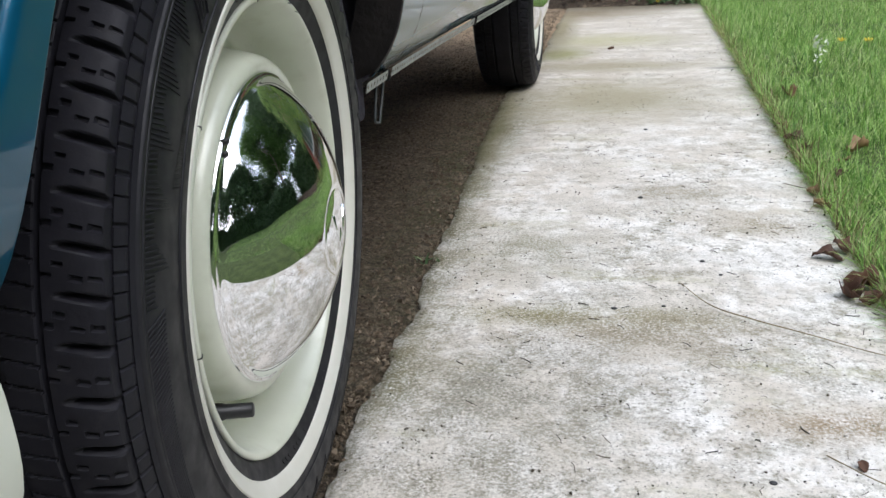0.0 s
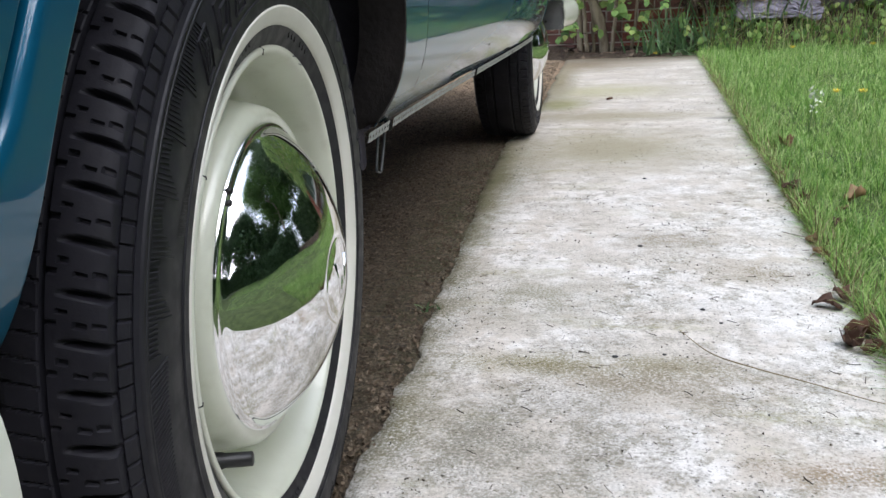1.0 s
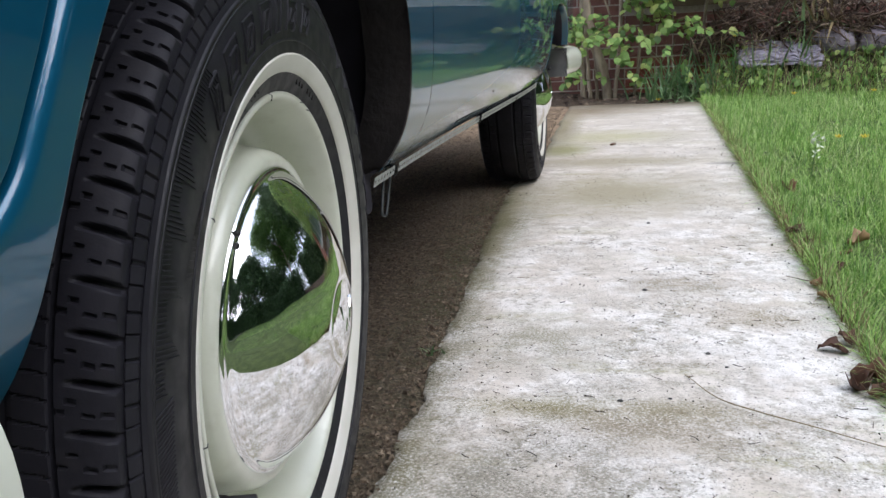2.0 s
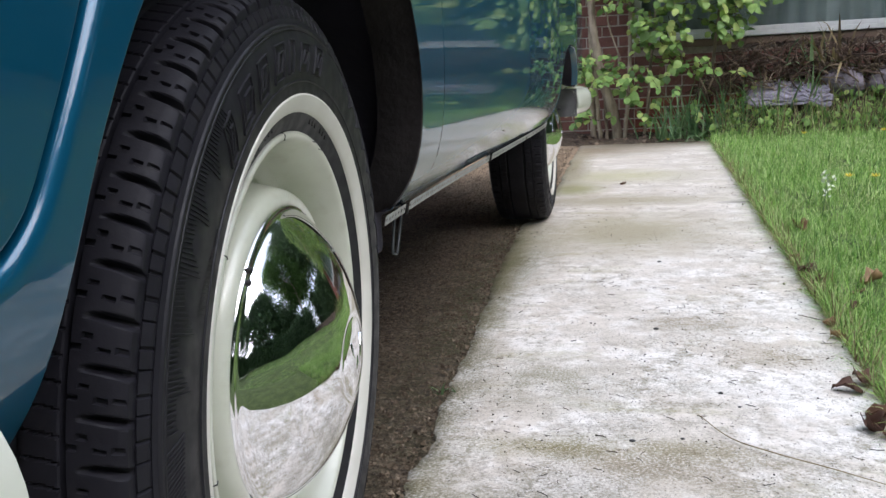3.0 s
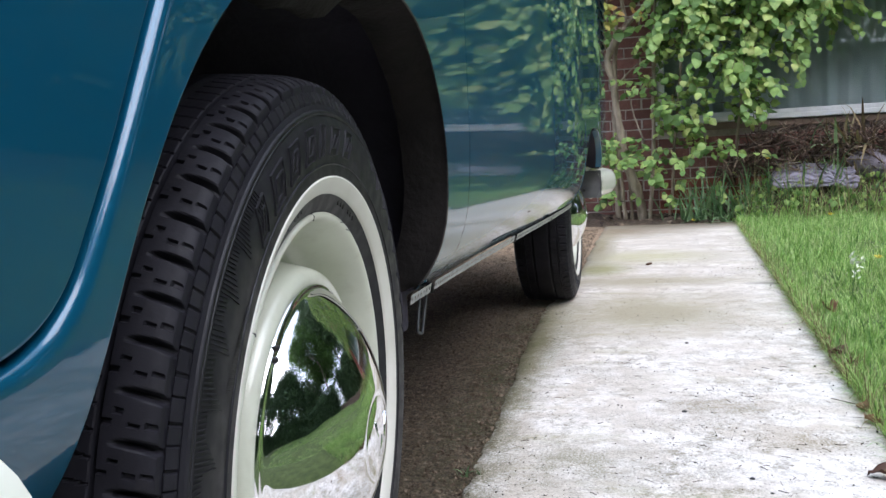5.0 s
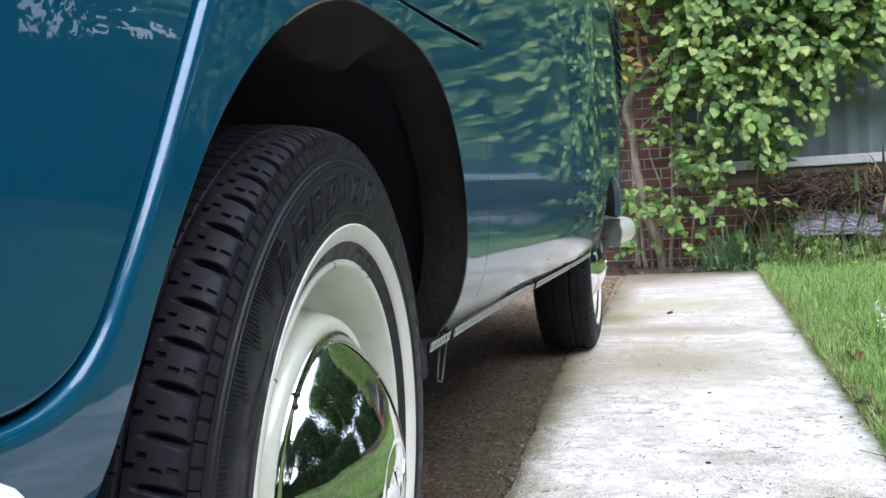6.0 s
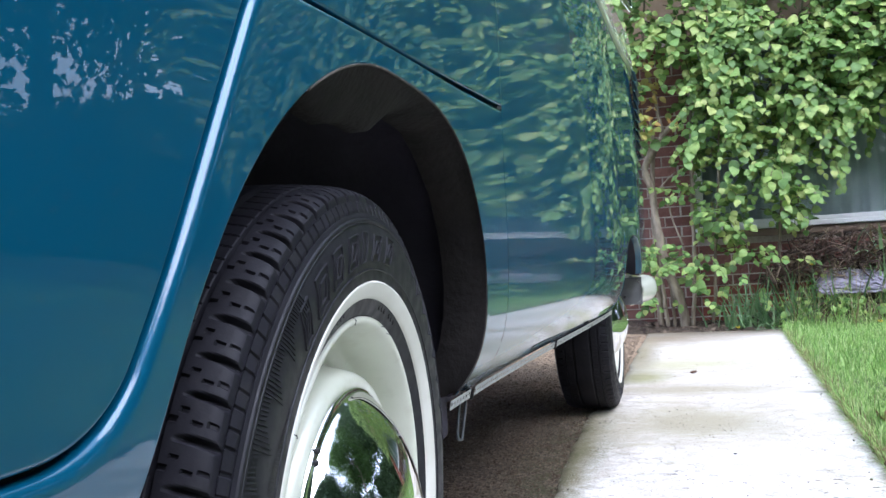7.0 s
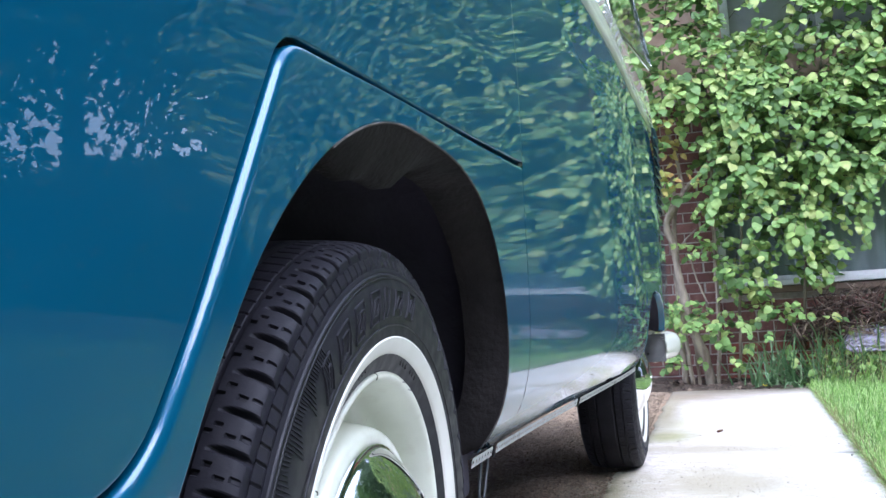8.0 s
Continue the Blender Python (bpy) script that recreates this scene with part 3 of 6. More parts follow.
def plan_tail(y0, radius, count=16):
    """The plan of the tail: round the near corner, across the back and round the far corner."""
    x0 = float(side_x(y0))
    th = np.linspace(0, np.pi / 2, count)
    near = np.stack([x0 - radius + radius * np.cos(th), y0 + (REAR - y0) * np.sin(th)], 1)
    far = np.stack([x0 - WIDE + radius - radius * np.cos(th[::-1]), y0 + (REAR - y0) * np.sin(th[::-1])], 1)
    return np.concatenate([near, far])


def sweep(name, plan, zs, insets, mat, label="", centre=(-0.72, 1.2)):
    c = np.array(centre)
    rows = []
    for z, s in zip(zs, insets):
        d = plan - c
        p = plan + np.stack([np.sign(d[:, 0]) * s * np.minimum(np.abs(d[:, 0]) / 0.5, 1), np.sign(d[:, 1]) * s * np.minimum(np.abs(d[:, 1]) / 2.0, 1)], 1)
        rows.append(np.stack([p[:, 0], p[:, 1], np.full(len(p), z)], 1))
    return sheet(name, rows, mat, van, label)


zs = np.linspace(0.40, BELT, 30)
dx = np.interp(zs, Z_TABLE, X_TABLE)
tail = plan_tail(3.10, 0.24)
t_tail = sweep("tail_panel", tail, np.linspace(0.465, BELT + 0.05, 30), np.interp(np.linspace(0.465, BELT, 30), Z_TABLE, X_TABLE), PAINT, "teal rounded tail of the van")
far_side = np.stack([side_x(np.linspace(3.1, -0.6, 60)) - WIDE, np.linspace(3.1, -0.6, 60)], 1)
th = np.linspace(0, np.pi, 30)
nose_x = float(side_x(-0.95))
nose = np.concatenate([far_side[::-1][:1], np.stack([nose_x - WIDE / 2 - (WIDE / 2) * np.cos(th), -0.6 - 0.0 - 0.5 * np.sin(th) ** 0.6], 1)])
sweep("far_side_panel", far_side, zs, dx, PAINT, "teal far side panel")
wing_panel()
cab_door()
side_panel()
nose_line = np.stack([nose_x - WIDE / 2 + (WIDE / 2) * np.cos(np.linspace(np.pi, 0, 40)), -0.95 - 0.16 * np.sin(np.linspace(np.pi, 0, 40)) ** 0.5], 1)
sweep("nose_panel", nose_line, np.linspace(0.388, BELT, 30), dx, CREAM, "cream rounded nose of the van")

# near-black sheets behind the shut lines put the gaps' shade into the colour
backing = flank(np.full(40, SPLIT), np.linspace(SILL, BELT, 40))
sheet("shut_line_backing", [backing + (-0.012, -0.03, 0), backing + (-0.012, 0.03, 0)], GAP, van)
gl = DOOR_LINE
gt = np.gradient(gl, axis=0)
gt /= np.linalg.norm(gt, axis=1)[:, None]
gn = np.stack([-gt[:, 1], gt[:, 0]], 1)
sheet("door_gap_backing", [flank(*(gl + gn * d).T) - np.array((0.013, 0, 0)) for d in (-0.012, 0.018)], GAP, van, "near-black backing sheet under the door edge")


# wheel housings, floor and the ragged underseal along the arch lip
def housing(line, deep, lift):
    rows = []
    mid = np.array((line[:, 0].mean(), 0.36))
    for x, grow in ((-0.006, 1.003), (-0.02, 1.02), (-0.06, 1.07), (-0.30, 1.10), (-deep, 0.98)):
        p = mid + (line - mid) * grow
        q = flank(p[:, 0], p[:, 1])
        base = side_x(line[:, 0]) + np.interp(line[:, 1], Z_TABLE, X_TABLE) - 0.012 * (grow > 1.01)
        rows.append(np.stack([base + x, p[:, 0], p[:, 1] + lift * (x < -0.05)], 1))
    rows.append(np.stack([np.full(len(line), rows[-1][:, 0].mean()), np.full(len(line), mid[0]), np.full(len(line), 0.42)], 1))
    return rows


for line, name in ((FRONT_ARCH, "front_wheel_housing"), (REAR_ARCH, "rear_wheel_housing")):
    line = np.concatenate([[(line[0, 0], 0.372)], line, [(line[-1, 0], 0.372 if line is FRONT_ARCH else 0.46)]])
    sheet(name, housing(line, 0.42, 0.01), UNDERSEAL, van, "black underseal inside the wheel arch", flip=True)

lip = resample(np.concatenate([FRONT_ARCH[18:], [(0.409, 0.374)]]), count=160)
lipn = np.gradient(lip, axis=0)
lipn /= np.linalg.norm(lipn, axis=1)[:, None]
lipn = np.stack([lipn[:, 1], -lipn[:, 0]], 1)
drop = np.array([0.002 + 0.006 * (1 + fbm(k * 0.05, 4.4)) + 0.040 * math.exp(-(((lip[k, 0] - 0.03) / 0.10) ** 4)) for k in range(len(lip))])
lip = lip + lipn * 0.0007
flrows = []
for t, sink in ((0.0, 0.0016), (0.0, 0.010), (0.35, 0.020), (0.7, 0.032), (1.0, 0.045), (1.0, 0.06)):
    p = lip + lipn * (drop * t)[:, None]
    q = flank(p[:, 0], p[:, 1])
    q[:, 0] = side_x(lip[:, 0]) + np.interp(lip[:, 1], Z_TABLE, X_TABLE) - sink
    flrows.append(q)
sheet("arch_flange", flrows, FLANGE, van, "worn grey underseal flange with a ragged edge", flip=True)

edge = resample(FRONT_ARCH[40:], count=120)
ep = flank(edge[:, 0], edge[:, 1])
ep[:, 0] -= 0.0012
tube("arch_edge", ep, 0.0013, simple("scuffed_edge", (0.02, 0.018, 0.016), (0.12, 0.11, 0.10), 60, 0.8), van, "scuffed bare metal edge of the arch", 6)

bm = bmesh.new()
box_bm(bm, -1.52, -0.42, -0.9, 3.1, 0.36, 0.42, 0.01)
box_bm(bm, -0.42, -0.02, 0.47, 1.98, 0.388, 0.41, 0.006)
box_bm(bm, -0.42, -0.0, 2.80, 3.2, 0.455, 0.48, 0.006)
box_bm(bm, -0.42, -0.03, -0.92, -0.42, 0.39, 0.42, 0.006)
# deep belly box, not seen, added to keep light off the ground below
box_bm(bm, -1.25, -0.22, -0.2, 2.05, 0.245, 0.36, 0.02)
box_bm(bm, -0.9, -0.6, 2.05, 2.9, 0.24, 0.36, 0.02)
part("underbody", bm, UNDERSEAL, van, "black underside of the van")
box("heater_box", -0.16, -0.035, 0.372, 0.44, 0.312, 0.39, UNDERSEAL, van, "dark box under the sill", 0.01)


# perforated strip under the sill, in three lengths, with clips between
def perforated(y0, y1, n):
    v, f = [], []
    h, lean = 0.013, 0.003
    for k in range(n):
        a, b = y0 + (y1 - y0) * k / n, y0 + (y1 - y0) * (k + 1) / n
        base = len(v)
        xx = float(side_x((a + b) / 2)) - 0.058
        cy, cz, r = (a + b) / 2, h / 2, 0.0026
        outer = [(a, 0), (cy, 0), (b, 0), (b, cz), (b, h), (cy, h), (a, h), (a, cz)]
        for y, z in outer:
            v.append((xx + lean * z / h + 0.004, y, SILL - 0.010 + z))
        for q in range(8):
            an = -3 * math.pi / 4 + q * math.pi / 4
            z = cz + r * math.sin(an)
            v.append((xx + lean * z / h + 0.004, cy + r * math.cos(an), SILL - 0.010 + z))
        for q in range(8):
            d = (q + 1) % 8
            f.append((base + q, base + d, base + 8 + d, base + 8 + q))
    return v, f


for y0, y1 in ((0.355, 0.455), (0.475, 1.075), (1.095, 2.02)):
    v, f = perforated(y0, y1, int((y1 - y0) / 0.013))
    bm = bmesh.new()
    bv = [bm.verts.new(q) for q in v]
    for q in f:
        bm.faces.new([bv[k] for k in q])
    bmesh.ops.remove_doubles(bm, verts=bm.verts, dist=0.0012)
    part("sill_strip", bm, ZINC, van, "perforated galvanised strip under the sill")
for y in (0.465, 1.085, 1.56):
    xx = float(side_x(y)) - 0.05
    box("sill_clip", xx - 0.012, xx - 0.002, y - 0.006, y + 0.006, SILL - 0.014, SILL + 0.002, FLANGE, van, "dark painted clip")
jack = rounded([(0.455, 0.366), (0.428, 0.310), (0.452, 0.303), (0.487, 0.352), (0.468, 0.366)], [0.006, 0.008, 0.006], 0.003)
tube("jack_loop", np.stack([np.full(len(jack), -0.022), jack[:, 0], jack[:, 1]], 1), 0.0019, simple("dull_dark_steel", (0.025, 0.03, 0.032), (0.06, 0.065, 0.068), 40, 0.5), van, "thin grey steel loop hanging under the sill")


# ---- wheels ----
def tyre_profile():
    half = [(-0.002, 0.193), (0.002, 0.199), (0.0055, 0.2065), (0.0082, 0.2125), (0.0120, 0.2195), (0.0148, 0.2266), (0.0155, 0.2375), (0.0166, 0.2500), (0.0166, 0.2620), (0.0148, 0.2720), (0.0127, 0.2785), (0.0098, 0.2845), (0.004, 0.2900), (-0.004, 0.2950), (-0.012, 0.2985), (-0.03, 0.3010), (-0.082, 0.3020)]
    line = spline(half, 4)
    other = line[::-1].copy()
    other[:, 0] = -0.164 - other[:, 0]
    return np.concatenate([line, other[1:]])


TREAD_MID = -0.082


def tread(parent):
    """The tread: a fine sheet in which grooves, crescent slots, small shoulder blocks and short sipes are sunk."""
    pitch, per = 70, 26
    line = resample(spline([(0.0112, 0.2835), (0.0092, 0.2890), (0.0058, 0.2980), (0.0030, 0.3035), (-0.004, 0.3075), (-0.020, 0.3112), (-0.050, 0.3135), (TREAD_MID, 0.3142)], 8), count=400)
    arc = np.r_[0, np.cumsum(np.linalg.norm(np.diff(line, axis=0), axis=1))]
    steps = np.concatenate([np.linspace(0.0, 0.058, 62), np.linspace(0.0600, arc[-1], 22)])
    na = pitch * per
    a = np.arange(na) * 2 * np.pi / na
    ph = (np.arange(na) % per) / per
    uneven = 0.08 * np.sin(7 * a) + 0.05 * np.sin(17 * a + 1.0)
    half = []
    for s in steps:
        x, r = (float(np.interp(s, arc, line[:, k])) for k in (0, 1))
        d = np.zeros(na)
        for g, w in ((0.0172, 0.0018), (0.0535, 0.0014), (0.0800, 0.0030)):
            d += 0.0050 * math.exp(-(((s - g) / w) ** 4))
        q = (ph + uneven) % 1.0
        turn = -0.12 * math.sin(min(1.0, max(-1.0, (s - 0.034) / 0.024)) * math.pi / 2) * 2 * math.pi / pitch
        if s < 0.0160:
            # two small blocks for each slot, cut by narrow lines
            c = (q + 0.1) % 1.0
            cut = (c < 0.085) | ((c > 0.46) & (c < 0.52))
            d += 0.0022 * cut * (0.0052 < s < 0.0160) + 0.0016 * math.exp(-(((s - 0.0050) / 0.0007) ** 2))
        if 0.0188 < s < 0.0535:
            along = (s - 0.0195) / 0.0275
            body = max(0.0, 1 - along) ** 0.5
            sweep_q = 0.5 + 0.20 * (along - 0.4) ** 2
            d += 0.0068 * np.exp(-((np.abs(q - sweep_q) / (0.030 + 0.060 * body)) ** 3)) * smoothstep((0.0475 - s) / 0.010)
            # short cuts scattered between the slots, and a small one at the rib edge
            for s0, off, w in ((0.0245, 0.02, 0.0032), (0.0345, 0.08, 0.0034), (0.0430, -0.14, 0.0028), (0.0490, 0.10, 0.0026)):
                if abs(s - s0) < w:
                    d += 0.0024 * (np.abs((q - off) % 1.0 - 0.06) < 0.045)
        if 0.0555 < s < 0.0770:
            d += 0.0014 * (np.abs(((ph * 2 + s * 14) % 1.0) - 0.5) < 0.06)
        d = np.minimum(d, 0.0066)
        rr = r - d
        half.append(np.stack([np.full(na, x) - 0.4 * d * (s < 0.018), rr * np.cos(a + turn), rr * np.sin(a + turn)], 1))
    other = [h * np.array((-1, 1, 1)) + np.array((2 * TREAD_MID, 0, 0)) for h in half[::-1][1:]]
    return sheet("tread", half + other, RUBBER, parent, "worn tread with slots, grooves and short sipes", smooth=False, closed=True)


def sidewall_relief(parent):
    """Raised ribs, a zigzag band and plain raised bars where the maker's lettering stands."""
    prof = tyre_profile()[:46]

    def on(r, lift):
        k = prof[prof[:, 1] > 0.205]
        k = k[np.argsort(k[:, 1])]
        return float(np.interp(r, k[:, 1], k[:, 0])) + lift

    v, f = [], []

    def bar(a0, a1, r0, r1, wide, lift=0.0012):
        base = len(v)
        for t in (0.0, 0.5, 1.0):
            a, r = a0 + (a1 - a0) * t, r0 + (r1 - r0) * t
            da, dr = (a1 - a0) * r, r1 - r0
            n = math.hypot(da, dr) + 1e-9
            pa, pr = -dr / n * wide / r, da / n * wide
            for s, up in ((-1.25, -0.0005), (-1, lift), (1, lift), (1.25, -0.0005)):
                rr, aa = r + pr * s, a + pa * s
                v.append((on(rr, up), rr * math.cos(aa), rr * math.sin(aa)))
        for k in range(2):
            for s in range(3):
                f.append((base + 4 * k + s, base + 4 * k + s + 1, base + 4 * (k + 1) + s + 1, base + 4 * (k + 1) + s))

    d = math.radians
    # fine ribbed fields, toothed along their inner side
    for start, stop in ((126, 200), (246, 312), (6, 60)):
        for k in range(int((stop - start) / 0.62)):
            deg = start + 0.62 * k
            tooth = ((deg - 150.7) / 7.4) % 1.0
            low = 0.2705 - 0.016 * max(0.0, (tooth - 0.45) / 0.55)
            if 170 < deg < 200:
                low = 0.262 + 0.006 * (deg - 170) / 30
            bar(d(deg), d(deg + 0.35 + 1.6 * (deg > 170)), low, 0.2778, 0.00050, 0.0010)
            if 141 < deg < 155:
                bar(d(deg), d(deg + 0.5), 0.2415, 0.2415 + 0.011 * (deg - 141) / 14, 0.00045, 0.0008)
    tagged(mesh_part("sidewall_ribs", v, f, SLICK, parent), "fine raised ribs on the sidewall", kind="stuff")
    # plain slanted outlined bars where the maker's lettering stands
    lean = 2.4
    for k, (first, wide, hi) in enumerate(((131.0, 3.6, 1.0), (123.5, 5.6, 1.0), (114.5, 4.6, 1.0), (106.0, 5.0, 1.0), (98.0, 2.6, 1.0), (91.5, 4.8, 0.92), (82.5, 4.2, 1.0))):
        v.clear(), f.clear()
        for grow in (0.0, 0.3):
            r0, r1 = 0.2450 + 0.020 * grow, 0.2450 + 0.0255 * hi - 0.020 * grow
            a0, a1 = first - 4.2 * grow, first - wide + 4.2 * grow
            if a0 - a1 < 0.6:
                continue
            bar(d(a0), d(a0 - lean), r0, r1, 0.00055, 0.0016)
            bar(d(a1), d(a1 - lean), r0, r1, 0.00055, 0.0016)
            bar(d(a0), d(a1), r0, r0, 0.00055, 0.0016)
            bar(d(a0 - lean), d(a1 - lean), r1, r1, 0.00055, 0.0016)
        ob = tagged(mesh_part("raised_bar", v, f, SLICK, parent), kind="stuff")
    # small lettering round the bead, as plain bars
    v.clear(), f.clear()
    for first, count in ((252, 9), (282, 6), (330, 10), (62, 8), (104, 7)):
        for k in range(count):
            if k % 4 != 3:
                bar(d(first + 2.3 * k), d(first + 2.3 * k + 0.7), 0.2055, 0.2088, 0.0007, 0.0007)
    tagged(mesh_part("bead_marking", v, f, SLICK, parent), "small raised bars round the bead", kind="stuff")
    for r, w in ((0.2812, 0.0013), (0.2788, 0.0006), (0.2378, 0.0008)):
        prof2 = [(on(r - w * 1.3, -0.0004), r - w * 1.3), (on(r - w, 0.0011), r - w), (on(r + w, 0.0011), r + w), (on(r + w * 1.3, -0.0004), r + w * 1.3)]
        lathe("sidewall_ring", prof2, SLICK, parent, seg=160)
    return ob


def build_wheel():
    w = new("wheel")
    w.parent = van
    lathe("tyre", tyre_profile(), SLICK, w, "black whitewall tyre", 160)
    tread(w)
    sidewall_relief(w)
    lathe("whitewall", [(0.0070, 0.2117), (0.0094, 0.2124), (0.0112, 0.2150), (0.0135, 0.2200), (0.0158, 0.2255), (0.0160, 0.2268), (0.0146, 0.2276)], WHITEWALL, w, "cream whitewall band", 160)
    rim = [(-0.012, 0.1890), (-0.004, 0.1945), (0.0004, 0.1964), (0.0032, 0.1956), (0.0036, 0.1928), (0.0008, 0.1898), (-0.007, 0.1868), (-0.018, 0.1840), (-0.034, 0.1812), (-0.046, 0.1780), (-0.053, 0.1715), (-0.056, 0.1640), (-0.054, 0.1575), (-0.048, 0.1535), (-0.038, 0.1510), (-0.026, 0.1490), (-0.015, 0.1460), (-0.009, 0.1415), (-0.0075, 0.1365), (-0.010, 0.1300), (-0.014, 0.1200), (-0.02, 0.09)]
    lathe("rim", spline(rim, 3), RIM, w, "cream painted steel rim with small chips", 128)
    line = spline(rim, 3)
    for k, (deg, i0, size) in enumerate(((68, 9, 0.006), (62, 10, 0.004), (74, 24, 0.007), (98, 24, 0.003), (-60, 25, 0.004))):
        a0 = math.radians(deg)
        rows = []
        for i in range(4):
            x, r0 = line[i0 + i]
            wide = size / r0 * (0.3, 1.0, 0.8, 0.2)[i]
            rows.append([(x + 0.0006, (r0 - 0.0006) * math.cos(a0 + wide * s + 0.02 * i), (r0 - 0.0006) * math.sin(a0 + wide * s + 0.02 * i)) for s in (-0.5, -0.2, 0.15, 0.5)])
        sheet("paint_chip", rows, UNDERSEAL, w, "dark chip in the rim paint", smooth=False)
    cap = [(-0.0130, 0.1325), (-0.0100, 0.1340), (-0.0065, 0.1325), (-0.0055, 0.1300), (-0.0045, 0.1280), (0.0020, 0.1235), (0.0130, 0.1125), (0.0255, 0.0965), (0.0360, 0.0775), (0.0440, 0.0585), (0.0488, 0.0435), (0.0502, 0.0375), (0.0500, 0.0358), (0.0508, 0.0335), (0.0528, 0.0240), (0.0540, 0.0120), (0.0544, 0.0004)]
    lathe("hubcap", spline(cap, 4), CHROME, w, "polished chrome domed hubcap", 128)
    for y0, z0, y1, z1 in ((-0.016, 0.018, -0.005, -0.016), (-0.005, -0.016, 0.0, 0.002), (0.0, 0.002, 0.005, -0.016), (0.005, -0.016, 0.016, 0.018)):
        tube("emblem_bar", [(0.0530, y0, z0), (0.0537, (y0 + y1) / 2, (z0 + z1) / 2), (0.0537, y1, z1)], 0.0012, CHROME, w, "", 6)
    # valve stem, with its cap
    d = np.array((0.94, 0.20, 0.02))
    d /= np.linalg.norm(d)
    p = np.array((-0.046, -0.112, -0.120))
    tube("valve", [p, p + d * 0.022, p + d * 0.024, p + d * 0.046, p + d * 0.047], [0.0085, 0.0072, 0.0062, 0.0062, 0.0045], BLACK, w, "black rubber valve stem", 12)
    # thin dark nicks across the rim edge
    for deg in (140.5, 186.5, 94.0):
        a0 = math.radians(deg)
        tube("rim_nick", [(x, r0 * math.cos(a0), r0 * math.sin(a0)) for x, r0 in ((0.0012, 0.1968), (0.0042, 0.1945), (0.0030, 0.1905))], 0.0006, BLACK, w, "", 5)
    for k, (y, z) in enumerate(((-0.086, 0.096), (-0.090, 0.088))):
        tube("hubcap_clip", [(-0.008, y * 1.02, z * 1.02), (-0.003, y * 1.03, z * 1.03)], 0.0024, BLACK, w)
    return w


wheel = build_wheel()
wheel.matrix_basis = pose(0.0059, 0.001, 0.3142, 0, 2.35, 3.82)
REARX = 0.030
copy_thing(wheel, pose(REARX, 2.40, 0.3128) @ pose(0, 0, 0, 140))
copy_thing(wheel, pose(-WIDE + 0.16, 0, 0.3128, 0, 0, 183.9))
copy_thing(wheel, pose(-WIDE + 0.16, 2.40, 0.3128, 0, 0, 180))
for y in (0.0, 2.4):
    tube("axle", [(-0.1, y, 0.33), (-1.3, y, 0.33)], 0.045, UNDERSEAL, van, "dark axle tube")


# ---- bumpers ----
def bumper(name, plan, z0, z1, bulge, label):
    """A pressed bumper: an upright bulged section led along a plan line."""
    plan = resample(np.array(plan, float), count=80)
    t = np.gradient(plan, axis=0)
    t /= np.linalg.norm(t, axis=1)[:, None]
    n = np.stack([t[:, 1], -t[:, 0]], 1)
    zc, h = (z0 + z1) / 2, (z1 - z0) / 2
    rows = []
    for a in np.linspace(-1.0, 1.0, 15):
        out = bulge * math.sqrt(max(0.0, 1 - abs(a) ** 2.6))
        p = plan + n * out
        rows.append(np.stack([p[:, 0], p[:, 1], np.full(len(p), zc + a * h)], 1))
    for a in np.linspace(0.97, -0.97, 9):
        out = bulge * math.sqrt(max(0.0, 1 - abs(a) ** 2.6)) - 0.006
        p = plan + n * out
        rows.append(np.stack([p[:, 0], p[:, 1], np.full(len(p), zc + a * h)], 1))
    rows.append(rows[0])
    # round the ends off
    pts = np.array(rows)
    for end in (0, -1):
        c = pts[:, end].mean(0)
        pts[:, end] = c + (pts[:, end] - c) * 0.93
    ob = sheet(name, pts, CREAM, van, label)
    return ob


rb = rounded([(0.046, 3.08), (0.115, 3.46), (-0.25, 3.52), (-1.2, 3.52), (-1.62, 3.46), (-1.57, 3.08)], [0.14, 0.2, 0.2, 0.14], 0.02)
bumper("rear_bumper", rb, 0.318, 0.450, 0.068, "cream painted rear bumper")
box("bumper_bracket", -0.03, 0.106, 3.074, 3.080, 0.324, 0.444, GREYSTEEL, van, "flat grey bumper end plate", 0.002)
tube("bracket_bolt", [(0.03, 3.070, 0.36), (0.03, 3.076, 0.36)], 0.006, BLACK, van)
fb = rounded([(0.0465, -0.448), (0.068, -1.02), (-0.25, -1.24), (-1.3, -1.24), (-1.62, -1.02), (-1.6, -0.455)], [0.16, 0.2, 0.2, 0.16], 0.02)
bumper("front_bumper", fb[::-1], 0.345, 0.481, 0.055, "cream painted front bumper end")


# ---- upper body, louvres and windows ----
def upper_x(y, z):
    return side_x(y) - 0.018 - 0.16 * (z - BELT) - 0.06 * max(0.0, z - 1.75)


def upper_patch(name, y0, y1, z0, z1, lift=0.0):
    ys, zs2 = np.linspace(y0, y1, 14), np.linspace(z0, z1, 10)
    rows = []
    for z in zs2:
        front = []
        for y in ys:
            front.append((upper_x(y, z) + lift, y, z))
        rows.append(front)
    inner = [[(x - 0.03, y, z) for x, y, z in row] for row in rows]
    pts = [inner[0], *rows, inner[-1]]
    return sheet(name, pts, CREAM, van, "cream painted upper body")


def belt_z(y):
    return BELT + 0.05 * smoothstep((y - 2.5) / 0.6)


